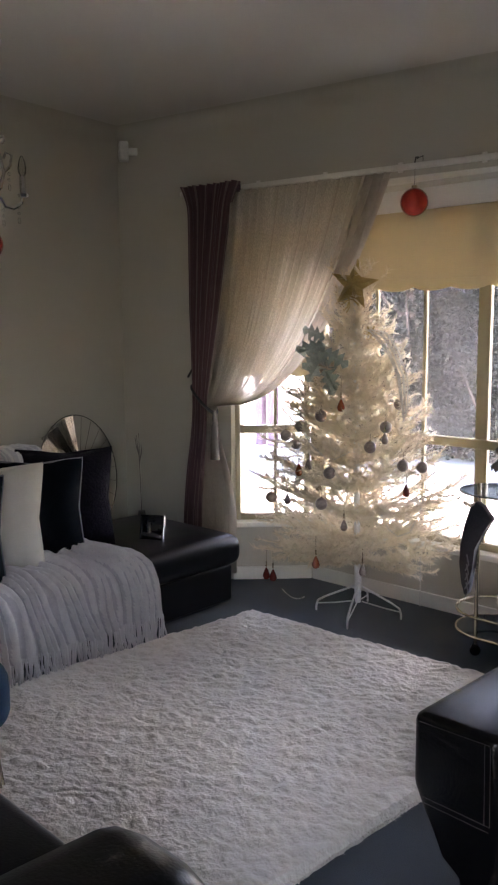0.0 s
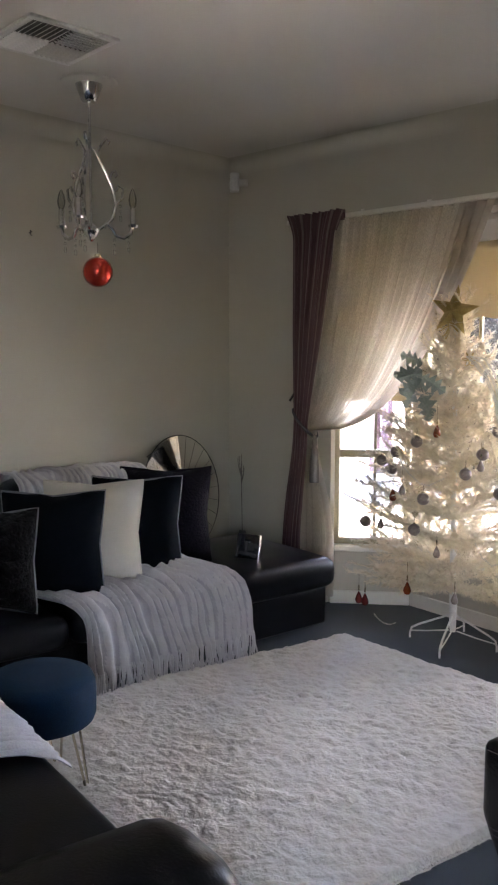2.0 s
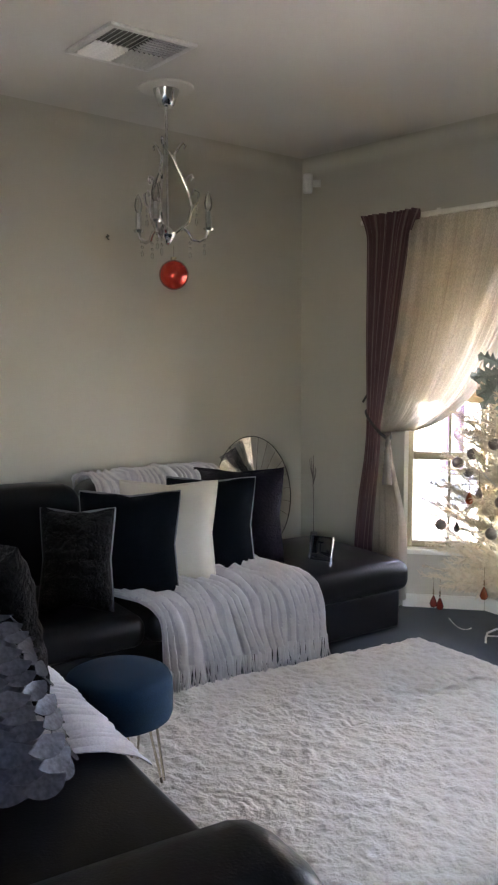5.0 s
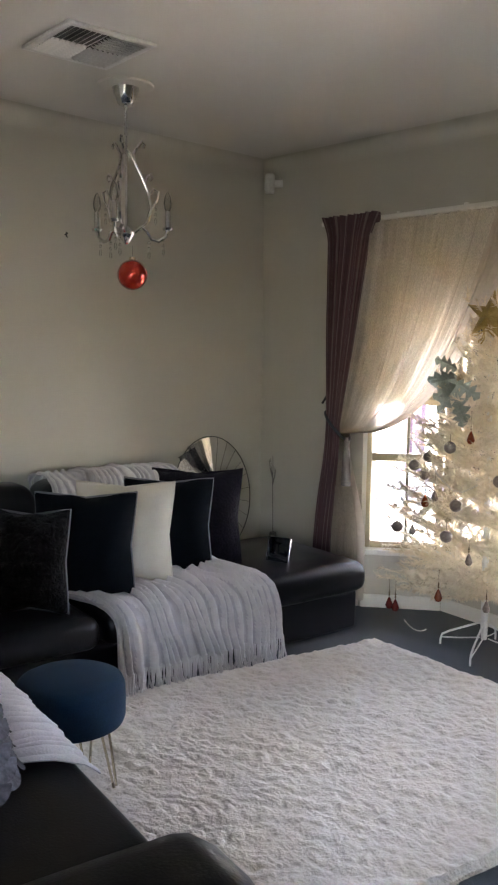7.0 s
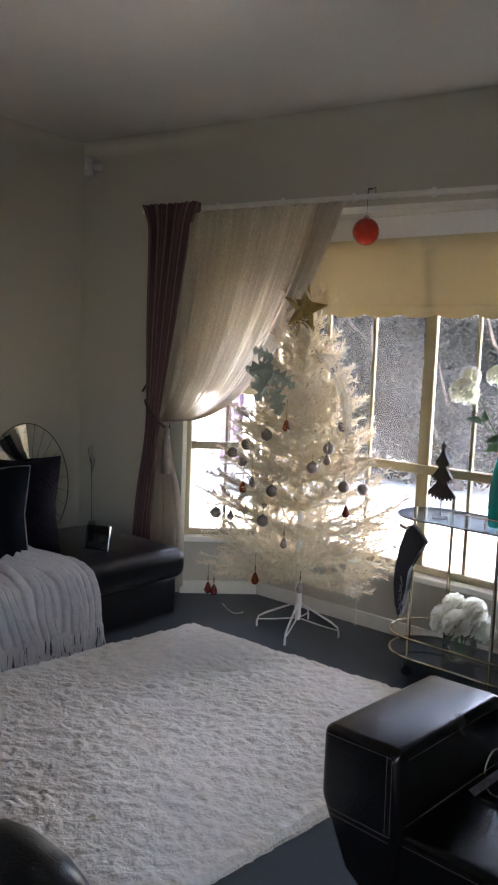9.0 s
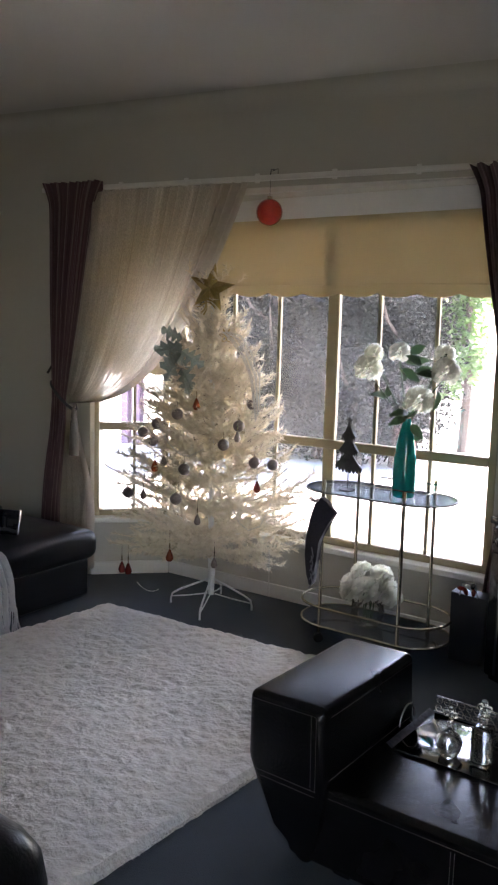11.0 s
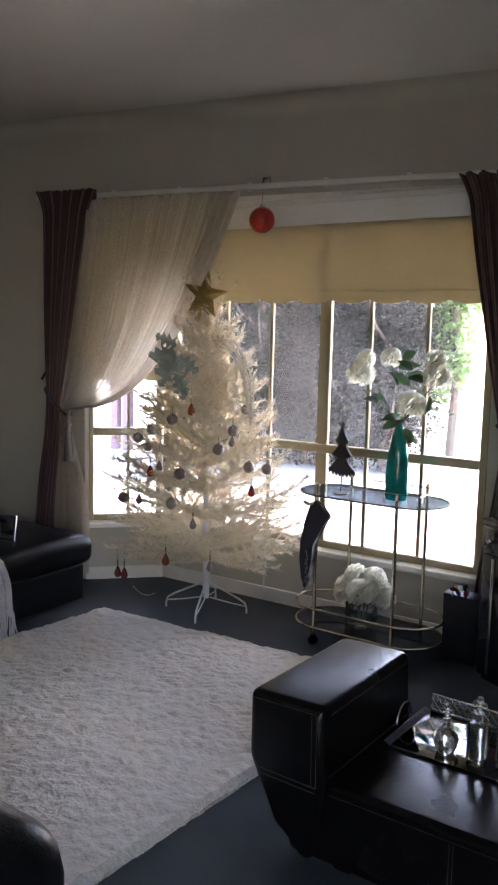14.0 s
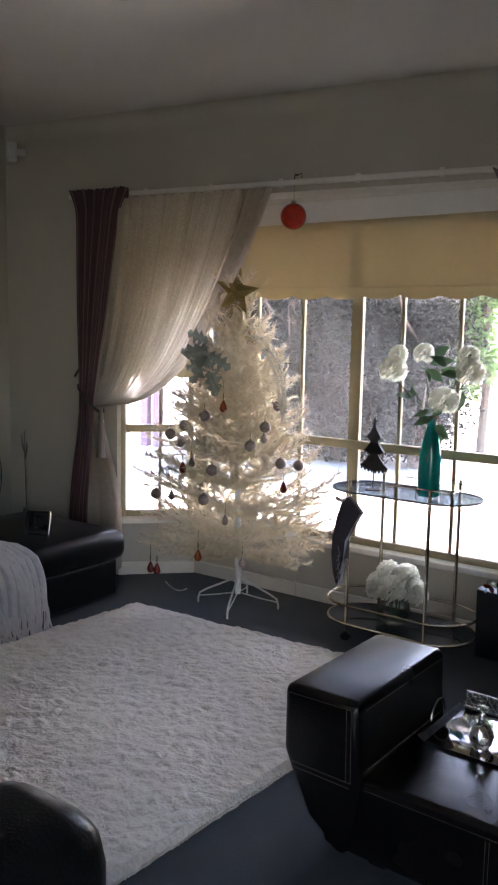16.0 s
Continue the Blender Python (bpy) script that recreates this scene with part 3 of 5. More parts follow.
def knit_throw(name, label, path, x0, x1, mat, folds, depth, fringe=0.0, skew=0.0, m=None, seed=1, side=1, sharp=0.85, crest_mat=None):
    """A throw laid over a profile of (y, z) points, with folds along it and a fringe at its front end."""
    t = thing(name, label, "throw blanket", m)
    rng = random.Random(seed)
    lens = [0.0]
    for a, b in zip(path, path[1:]):
        lens.append(lens[-1] + math.dist(a, b))
    def at(v):
        s = v * lens[-1]
        for k in range(len(path) - 1):
            if s <= lens[k + 1] + 1e-9:
                w = (s - lens[k]) / (lens[k + 1] - lens[k])
                d = Vector((path[k + 1][0] - path[k][0], path[k + 1][1] - path[k][1])).normalized()
                return mixed(path[k][0], path[k + 1][0], w), mixed(path[k][1], path[k + 1][1], w), Vector((d.y, -d.x)) * side
    ph = [rng.uniform(0, 6.3) for _ in range(6)]
    def phase(u, v):
        return u * folds * 2 * math.pi + 1.4 * math.sin(2.5 * v + ph[1]) + 5.5 * noise.noise(Vector((u * 7, v * 3.2, seed + 3))) + 1.5 * noise.noise(Vector((u * 22, v * 5, seed + 5)))
    def f(u, v):
        y, z, nrm = at(v)
        x = mixed(x0, x1, u) + skew * (v - 0.5) + 0.015 * math.sin(3 * v + ph[0]) + 0.035 * noise.noise(Vector((u * 6, v * 3.5, seed)))
        w = phase(u, v)
        fold = depth * (0.05 + 0.95 * abs(math.sin(w / 2)) ** sharp) * (0.7 + 0.6 * noise.noise(Vector((u * 9, v * 3, seed + 9)))) + 0.008
        return Vector((x, y + nrm.x * fold, z + nrm.y * fold))
    # crests of the folds get the paler knit, so the creases look shaded
    part("cloth", sheet(f, 300, 48, 0.003, crest=(lambda u, v: abs(math.sin(phase(u, v) / 2)) > 0.72) if crest_mat else None), mat, t).data.materials.append(crest_mat or mat)
    if fringe:
        bm = bmesh.new()
        n = int(abs(x1 - x0) / 0.0036)
        for k in range(n):
            p = f((k + 0.5) / n, 1.0 if path[-1][1] < path[0][1] else 0.0)
            a, ln = rng.uniform(-0.02, 0.02), fringe * rng.uniform(0.7, 1.1)
            low = max(0.008, p.z - ln)
            tube(bm, [p + Vector((0, 0, 0.01)), p + Vector((a * 0.4, -0.004, (low - p.z) * 0.5)), Vector((p.x + a, p.y - 0.01 + a * 0.5, low))], [0.0048, 0.0042, 0.003], 4)
        part("fringe", bm, crest_mat or mat, t)
    return t


over_front = [(0.56, 0.384), (0.3, 0.384), (0.06, 0.374), (0.005, 0.357), (-0.035, 0.325), (-0.045, 0.26), (-0.05, 0.11)]
knit_throw("sofa_throw", "pale grey knitted throw with a fringe, draped over the sofa seat", over_front, 0.655, 1.50, THROW, 22, 0.052, 0.13, -0.16, SOFA, 4, sharp=2.2, crest_mat=LIT_CREST)
back_path = [(0.57, 0.55), (0.575, 0.72), (0.60, 0.80), (0.68, 0.83), (0.80, 0.825), (0.88, 0.79), (0.895, 0.6)]
knit_throw("back_throw", "pale grey knitted throw folded over the sofa back", back_path, 0.74, 1.42, THROW, 18, 0.026, 0, 0.0, SOFA, 7, -1, sharp=1.6, crest_mat=LIT_CREST)


def on_sofa(u, v, turn=0.0, lean=-14, z=0.372):
    return SOFA @ pose(u, v, z, lean, 0, turn)


cushion("dark purple crushed-velvet cushion at the end of the row", PURPLE, on_sofa(0.74, 0.42, 36, -12), 0.46, 0.48, 0.17)
cushion("navy velvet cushion with pale piping", NAVY, on_sofa(0.95, 0.35, 36, -12), 0.43, 0.46, 0.17, PIPING)
cushion("cream linen cushion with a flanged edge", CREAM, on_sofa(1.225, 0.28, 37, -13), 0.45, 0.475, 0.18, CREAM)
cushion("navy velvet cushion with pale piping, in front of the cream one", NAVY, on_sofa(1.455, 0.20, 35, -12), 0.44, 0.46, 0.17, PIPING)
cushion("small black faux-fur cushion on the sofa", BLACK_FUR, on_sofa(1.715, 0.15, 36, -10), 0.31, 0.42, 0.13, PIPING, rows=7)

# second sofa, near the camera, facing the window
SOFA2 = pose(2.902, -2.826, 0, 0, 0, -10)
sofa = thing("sofa", "black leather sofa with broad padded arms, facing the window", "sofa", SOFA2)
part("base", soft_block((-2.30, -0.80, 0.03), (-0.09, 0.015, 0.26), 0.02), LEATHER, sofa)
for a, b in ((-2.02, -1.21), (-1.20, -0.35)):
    part("seat_cushion", soft_block((a, -0.62, 0.25), (b, 0.06, 0.43), 0.05, 0.02, cuts=4), LEATHER, sofa)
    part("back_cushion", soft_block((a, -0.86, 0.40), (b, -0.58, 0.78), 0.08, 0.02, cuts=4), LEATHER, sofa)
for a, b in ((-2.36, -2.03), (-0.315, -0.02)):
    part("arm", soft_block((a, -0.88, 0.05), (b, 0.02, 0.635), 0.095, 0.012, cuts=4), LEATHER, sofa)
for x, y in ((-2.25, -0.75), (-2.25, 0.02), (-0.1, -0.75), (-0.1, 0.0)):
    part("foot", boxm((x - 0.03, y - 0.03, 0), (x + 0.03, y + 0.03, 0.052), 0.005), GLOSS_BLACK, sofa)
seat_path = [(-0.55, 0.455), (-0.28, 0.452), (-0.025, 0.447), (0.045, 0.43), (0.072, 0.405)]
knit_throw("seat_throw", "white ribbed knit throw spread over the near sofa's seat", seat_path, -1.95, -0.93, WHITE_KNIT, 24, 0.013, 0, 0.06, SOFA2, 11, -1)
cushion("blue velvet cushion with pale piping on the near sofa", TEAL_VELVET, SOFA2 @ pose(-1.20, -0.29, 0.458, 14, 0, 25), 0.44, 0.46, 0.16, PIPING)
cushion("black faux-fur cushion on the near sofa", BLACK_FUR, SOFA2 @ pose(-1.41, -0.13, 0.458, 10, 0, 14), 0.46, 0.48, 0.17, rows=7)

# shaggy rug
rug = thing("rug", "large cream faux-fur rug with tousled pile on the carpet", "rug")
corners = [Vector(c) for c in ((1.235, -0.415), (2.80, -0.57), (2.36, -2.70), (0.72, -2.70))]
def rug_surface(u, v):
    p = corners[0].lerp(corners[1], u).lerp(corners[3].lerp(corners[2], u), v)
    e = min(u, 1 - u, v, 1 - v)
    q = Vector((p.x, p.y, 0))
    edge = smoothstep(e / 0.012)
    wave = noise.noise(Vector((q.x * 12 + q.y * 5, q.y * 16 - q.x * 8, 4)) + 1.3 * Vector((noise.noise(q * 5), noise.noise(q * 5 + Vector((9, 3, 1))), 0)))
    warp = q + 0.035 * Vector((noise.noise(q * 14), noise.noise(q * 14 + Vector((4, 8, 2))), 0))
    clump = abs(noise.noise(Vector((warp.x * 15 + warp.y * 5, warp.y * 24 - warp.x * 8, 7))))
    h = 0.030 + 0.005 * noise.noise(q * 6) + 0.0065 * wave + 0.011 * min(clump, 0.5) + 0.0035 * noise.noise(q * 26) + 0.0025 * noise.noise(q * 48)
    w = 0.007 * (1 - edge)
    return Vector((p.x + w * noise.noise(q * 25), p.y + w * noise.noise(q * 25 + Vector((5, 5, 5))), 0.003 + max(0.004, h) * edge))
part("base_cloth", sheet(rug_surface, 260, 330), FUR, rug)
bm, rng = bmesh.new(), random.Random(8)
for k in range(3600):
    e, w = rng.choice((0.002, 0.998)), rng.random()
    u, v = (e, w) if rng.random() < 0.55 else (w, e)
    p = rug_surface(u, v)
    a = 4.2 * noise.noise(Vector((p.x * 2.5, p.y * 2.5, 3))) + rng.gauss(0, 0.6)
    d = Vector((math.cos(a), math.sin(a), 0))
    s = d.cross(Vector((0, 0, 1))) * rng.uniform(0.0022, 0.005)
    ln = rng.uniform(0.008, 0.018)
    b, c, e = p - Vector((0, 0, 0.002)), p + d * ln * 0.5 + Vector((0, 0, 0.006)), p + d * ln + Vector((0, 0, rng.uniform(0.001, 0.006)))
    vs = [bm.verts.new(w) for w in (b - s, b + s, c + s * 0.8, c - s * 0.8, e)]
    bm.faces.new((vs[0], vs[1], vs[2], vs[3]))
    bm.faces.new((vs[3], vs[2], vs[4]))
part("fur", bm, FUR, rug, smooth=False)["kind"] = "stuff"

# leather bench with raised ends
BENCH = pose(2.712, -1.822, 0, 0, 0, -10)
bench = thing("leather_bench", "dark brown stitched leather bench table with raised block ends", "bench", BENCH)
def bench_outline(x0, flip):
    o = [(0, 0.445), (0.245, 0.45), (0.25, 0.21), (0.24, 0.12), (0.215, 0.0), (0.175, 0.0), (0.10, 0.085), (0.03, 0.185), (0, 0.25)]
    return [(x0 - a if flip else x0 + a, z) for a, z in o]
bm = bmesh.new()
prism(bm, bench_outline(0, False), 0, 0.535, "y", 0.026, 4)
part("raised_end", bm, BONDED, bench)
bm = bmesh.new()
prism(bm, bench_outline(1.62, True), 0, 0.535, "y", 0.026, 4)
part("raised_end", bm, BONDED, bench)
part("platform", boxm((0.13, 0.012, 0.006), (1.49, 0.525, 0.24), 0.024, 4), BONDED, bench)
def seam(pts, name="stitching"):
    bm = bmesh.new()
    for a, b in zip(pts, pts[1:]):
        a, b = Vector(a), Vector(b)
        n = max(1, int((b - a).length / 0.009))
        for k in range(n):
            p, q = a.lerp(b, (k + 0.15) / n), a.lerp(b, (k + 0.8) / n)
            tube(bm, [p, q], 0.0007, 4)
    return bm
for run in ([(0.222, -0.001, 0.425), (0.226, -0.001, 0.22)], [(0.207, -0.001, 0.425), (0.211, -0.001, 0.22)], [(0.02, -0.001, 0.424), (0.222, -0.001, 0.428)],
            [(0.035, -0.001, 0.225), (0.225, -0.001, 0.222)], [(0.04, -0.001, 0.210), (0.225, -0.001, 0.207)], [(0.2495, 0.03, 0.426), (0.2495, 0.51, 0.426)],
            [(0.2505, 0.03, 0.25), (0.2505, 0.51, 0.25)], [(0.26, 0.011, 0.212), (1.36, 0.011, 0.212)]):
    part("stitching", seam(run), STITCH, bench)
for x in (0.60, 0.61):
    part("stitching", seam([(x, 0.011, 0.205), (x, 0.011, 0.03)]), STITCH, bench)
for x, y in ((0.3, 0.05), (1.32, 0.05), (0.3, 0.5), (1.32, 0.5)):
    part("foot", boxm((x - 0.025, y - 0.025, 0), (x + 0.025, y + 0.025, 0.021), 0.003), GLOSS_BLACK, bench)

# velvet stool
stool = thing("stool", "round blue velvet stool on brass hairpin legs", "stool", pose(1.43, -2.29, 0, 0, 0, 20))
bm = bmesh.new()
prof = [(0.0, 0.245), (0.15, 0.245), (0.168, 0.252), (0.175, 0.27), (0.176, 0.33), (0.174, 0.37), (0.165, 0.39), (0.145, 0.40), (0.08, 0.405), (0, 0.406)]
lathe(bm, prof, 48)
part("seat", bm, TEAL_VELVET, stool)
for k in range(4):
    a = k * math.pi / 2 + 0.3
    bm = bmesh.new()
    c, s = math.cos(a), math.sin(a)
    def leg(r, o, z):
        return (c * r - s * o, s * r + c * o, z)
    tube(bm, [leg(0.11, -0.035, 0.247), leg(0.150, -0.008, 0.012), leg(0.152, 0.0, 0.006), leg(0.150, 0.008, 0.012), leg(0.11, 0.035, 0.247)], 0.0045, 8)
    part("leg", bm, BRASS, stool)

# ---- curtains ----
def folds(u, n, seed):
    return math.sin(2 * math.pi * n * u + 1.5 * noise.noise(Vector((u * 4, seed, 0)))) + 0.35 * math.sin(4.7 * math.pi * n * u + seed)


def drape(label, top, tie, low, mat, y, n, amp, z_top, z_tie, z_low, seed, bow=1.0, name="curtain"):
    """A curtain panel: pleated along its top, drawn in at the tie, falling below it. top, tie, low: (x0, x1)."""
    t = thing(name, label, "curtain", None, "window curtains")
    def f(u, v):
        z_mid = (z_top - z_tie) / (z_top - z_low)
        if v < z_mid:
            w = v / z_mid
            k = w ** bow
            x = mixed(mixed(top[0], tie[0], w ** 1.15), mixed(top[1], tie[1], k), u)
            z = mixed(z_top, z_tie, w)
            tight = mixed(1.0, 0.32, w)
        else:
            w = (v - z_mid) / (1 - z_mid)
            k = smoothstep(w * 1.3)
            x = mixed(mixed(tie[0], low[0], k), mixed(tie[1], low[1], k), u)
            z = mixed(z_tie, z_low, w) 
            tight = mixed(0.32, 0.8, k)
        flare = max(0.0, 1 - v / 0.06) ** 1.5
        x += 0.006 * noise.noise(Vector((u * 9, v * 5, seed))) + 0.075 * (u - 0.5) * flare
        tight += 0.7 * flare
        return Vector((x, y + amp * tight * folds(u, n, seed) - 0.02 * (1 - abs(2 * u - 1)) * (1 - tight), z))
    cloth = part("cloth", sheet(f, 150, 60, 0.0015, lambda i: i % 17 in (3, 4, 12)), mat, t)
    cloth.data.materials.append(STRIPE)
    return t


left = drape("dark plum pleated curtain tied back beside the bay", (0.585, 0.90), (0.60, 0.70), (0.53, 0.645), PLUM, -0.085, 9, 0.026, 2.16, 1.02, 0.03, 2)
part("pleat_heading", boxm((0.565, -0.070, 2.11), (0.925, -0.060, 2.15), 0.003), PLUM, left)
lace = thing("sheer_curtain", "ivory lace sheer swept aside and tied back", "curtain", None, "window curtains")
def lace_fall(u, v):
    # from the track to the tie, the free edge swoops in a long curve
    z_top, z_tie, z_low = 2.115, 0.985, 0.06
    if v < 0.62:
        w = v / 0.62
        x0 = mixed(0.84, 0.655, w ** 1.3)
        z1 = mixed(z_top, 1.02, w)
        x1 = 0.74 + 1.04 * (1 - w) ** 0.42 if w < 1 else 0.74
        x = mixed(x0, x1, u ** mixed(1.0, 0.8, w))
        z = mixed(z_top, z_tie, w)
        amp = mixed(0.032, 0.016, w)
    else:
        w = (v - 0.62) / 0.38
        k = smoothstep(w * 1.5)
        x = mixed(mixed(0.66, 0.60, k), mixed(0.74, 0.87, k), u)
        z = mixed(z_tie, z_low, w)
        amp = mixed(0.012, 0.022, k)
    return Vector((x, -0.055 + amp * folds(u, 16, 6), z))
# hem band beyond column 258; the other darker columns paint fold shade
part("cloth", sheet(lace_fall, 320, 90, 0.0, lambda i: i > 258 or folds(i / 320, 16, 6) > 0.35), SHEER, lace).data.materials.append(HEM_AND_FOLD_SHADE)
right = drape("plum striped pleated curtain tied back, fully open", (2.885, 3.50), (3.09, 3.30), (3.02, 3.40), PLUM, -0.11, 11, 0.026, 2.13, 0.98, 0.03, 5, 0.75)
track = thing("curtain_track", "white curtain track fixed along the header", "curtain track")
part("rail", boxm((0.50, -0.045, 2.125), (3.55, -0.012, 2.150), 0.005), TRIM, track)
for k in range(8):
    x = 0.6 + k * 0.4
    part("bracket", boxm((x - 0.012, -0.012, 2.12), (x + 0.012, -0.0005, 2.165), 0.003), TRIM, track)


def tieback(x0, x1, y, z, tassel_x, label):
    t = thing("tieback", label, "tieback", None, "curtain tiebacks")
    bm, pts = bmesh.new(), []
    for k in range(20):
        a = 2 * math.pi * k / 20
        pts.append((mixed(x0, x1, 0.5 + 0.5 * math.cos(a)), y + 0.045 * math.sin(a), z + 0.075 * -math.cos(a) * (1 if x1 > x0 else -1)))
    tube(bm, pts, 0.009, 8, True)
    part("cord", bm, STAINED, t)
    bm = bmesh.new()
    tube(bm, [(x0 - 0.02, y + 0.05, z + 0.13), (x0 - 0.02, y + 0.02, z + 0.16), (x0 - 0.025, y - 0.01, z + 0.12)], 0.007, 8)
    part("hook", bm, IRON, t)
    bm = bmesh.new()
    lathe(bm, [(0.004, 0.0), (0.012, -0.02), (0.016, -0.05), (0.012, -0.07), (0.019, -0.085), (0.026, -0.20), (0.027, -0.27), (0, -0.27)], 16, pose(tassel_x, y - 0.05, z - 0.05))
    part("tassel", bm, TASSEL, t, "grey silky tassel")
    return t


tieback(0.585, 0.745, -0.065, 1.02, 0.775, "grey rope tieback with a long tassel")
tieback(3.32, 3.07, -0.11, 0.98, 3.15, "grey rope tieback with a long tassel")

# ---- white artificial tree and its ornaments ----
TREE = Vector((1.675, -0.15, 0.0))


def tree_axis(z):
    return Vector((TREE.x - 0.03 * z, TREE.y + 0.02 * z, z))


def branch_mesh(length, seed):
    """A wired branch along x with side twigs, all set with soft flat needles."""
    rng = random.Random(seed)
    bm = bmesh.new()
    stems = [[Vector((length * t, 0, length * (0.06 * t + 0.26 * t * t))) for t in (0, 0.25, 0.5, 0.75, 1.0)]]
    for k in range(max(3, int(length / 0.046))):
        t = 0.22 + 0.72 * k / max(1, int(length / 0.046) - 1)
        side = 1 if k % 2 else -1
        b = Vector((length * t, 0, length * (0.06 * t + 0.26 * t * t)))
        ln = length * 0.36 * (1.15 - 0.55 * t) * rng.uniform(0.8, 1.2) + 0.03
        a = side * rng.uniform(0.6, 0.95)
        d = Vector((math.cos(a), math.sin(a), rng.uniform(-0.15, 0.45)))
        stems.append([b, b + d * ln * 0.5, b + d * ln + Vector((0, 0, 0.015))])
    for s in stems:
        tube(bm, s, [0.004 - 0.0025 * i / (len(s) - 1) for i in range(len(s))], 4)
        for p, q in zip(s, s[1:]):
            n = max(3, int((q - p).length / 0.0021))
            d = (q - p).normalized()
            for k in range(n):
                o = p.lerp(q, (k + rng.random()) / n)
                r = Vector((rng.gauss(0, 1), rng.gauss(0, 1), rng.gauss(0, 1)))
                r = (r - d * r.dot(d)).normalized()
                tip = o + (r * 0.82 + d * 0.57) * rng.uniform(0.022, 0.037)
                w = d.cross(r) * rng.uniform(0.0022, 0.0040)
                bm.faces.new([bm.verts.new(x) for x in (o - w, o + w, tip)])
    return mesh_of("branch", bm, NEEDLE, False)


tree = thing("christmas_tree", "white artificial tree hung with baubles, on a white metal stand", "christmas tree")
bm = bmesh.new()
tube(bm, [tree_axis(0.10), tree_axis(0.6), tree_axis(1.1), tree_axis(1.56)], [0.016, 0.015, 0.012, 0.008], 10)
part("trunk", bm, WHITE_METAL, tree)
branch_kinds = {ln: [branch_mesh(ln, 40 + 7 * k + i) for i in range(3)] for k, ln in enumerate((0.12, 0.18, 0.25, 0.33, 0.41, 0.49))}
rng = random.Random(21)
tiers = [(0.31, 0.43, 13, -4), (0.385, 0.44, 13, 0), (0.51, 0.43, 12, 4), (0.635, 0.41, 12, 7), (0.76, 0.375, 12, 9), (0.88, 0.335, 12, 12), (0.99, 0.295, 12, 14),
         (1.08, 0.26, 12, 18), (1.17, 0.235, 11, 20), (1.26, 0.205, 10, 24), (1.34, 0.175, 8, 28), (1.41, 0.145, 7, 36), (1.46, 0.105, 5, 50), (1.49, 0.08, 4, 70)]
for z, reach, count, rise in tiers:
    for k in range(count):
        a = 2 * math.pi * (k + rng.uniform(-0.28, 0.28)) / count + z * 9
        room = reach * rng.uniform(0.86, 1.08)
        if math.sin(a) > 0.05:
            room = min(room, 0.30 / math.sin(a) / math.cos(radians(min(rise, 40))))
        ln = min(branch_kinds, key=lambda s: abs(s - room))
        ob = new("branch", branch_kinds[ln][rng.randrange(3)])
        ob.parent = tree
        p = tree_axis(z + rng.uniform(-0.02, 0.02))
        ob.matrix_basis = Matrix.Translation(p) @ Euler((rng.uniform(-0.3, 0.3), radians(-rise + rng.uniform(-9, 9)), a)).to_matrix().to_4x4() @ Matrix.Diagonal((room / ln, room / ln, room / ln, 1))
hub = bmesh.new()
lathe(hub, [(0.0, 0.07), (0.014, 0.07), (0.016, 0.10), (0.016, 0.21), (0.012, 0.22), (0, 0.22)], 16, Matrix.Translation((TREE.x, TREE.y, 0)))
part("stand_hub", hub, WHITE_METAL, tree)
for k in range(4):
    a = k * math.pi / 2 + 0.25
    c, s = math.cos(a), math.sin(a)
    bm = bmesh.new()
    pts = [(0.02, 0.15), (0.09, 0.118), (0.17, 0.080), (0.205, 0.058), (0.213, 0.03), (0.213, 0.006)]
    tube(bm, [(TREE.x + c * r, TREE.y + s * r, z) for r, z in pts], 0.0052, 8)
    tube(bm, [(TREE.x + c * r, TREE.y + s * r, z) for r, z in ((0.02, 0.075), (0.12, 0.055), (0.21, 0.042))], 0.0035, 8)
    part("stand_leg", bm, WHITE_METAL, tree)

star = thing("tree_star", "gold glitter star with twig bow on the tree top", "tree topper", look((1.672, -0.215, 1.605), (2.3, -4.0, 1.7)) @ pose(0, 0, 0, 0, 0, 9))
bm = bmesh.new()
ring = [bm.verts.new(Vector((math.sin(k * math.pi / 5), math.cos(k * math.pi / 5), 0)) * (0.122 if k % 2 == 0 else 0.048)) for k in range(10)]
front, back = bm.verts.new((0, 0, -0.03)), bm.verts.new((0, 0, 0.03))
for k in range(10):
    bm.faces.new((ring[k], ring[(k + 1) % 10], front))
    bm.faces.new((ring[(k + 1) % 10], ring[k], back))
part("star_body", bm, GOLD, star, smooth=False)
bm = bmesh.new()
for k in range(14):
    a = rng.uniform(0, 6.3)
    tube(bm, [(0, -0.07, -0.03), (0.03 * math.cos(a), -0.08 + 0.025 * math.sin(a), -0.05), (0.055 * math.cos(a + 0.5), -0.09 + 0.04 * math.sin(a + 0.5), -0.045)], 0.0026, 5)
part("twig_bow", bm, GOLD, star)


def bauble(label, mat, at, r, wire=0.03, category="bauble", group="tree baubles"):
    b = thing("bauble", label, category, pose(*at), group)
    part("globe", ball(r, u=24, v=16), mat, b)
    bm = bmesh.new()
    lathe(bm, [(0.0, r * 0.96), (r * 0.2, r * 0.96), (r * 0.2, r * 1.15), (0, r * 1.18)], 12)
    part("cap", bm, BRASS, b)
    bm = bmesh.new()
    tube(bm, [(0, 0, r * 1.15), (0.001, 0, r * 1.15 + wire * 0.6), (0, 0, r * 1.15 + wire)], 0.0009, 4)
    part("hanger", bm, IRON, b)
    return b


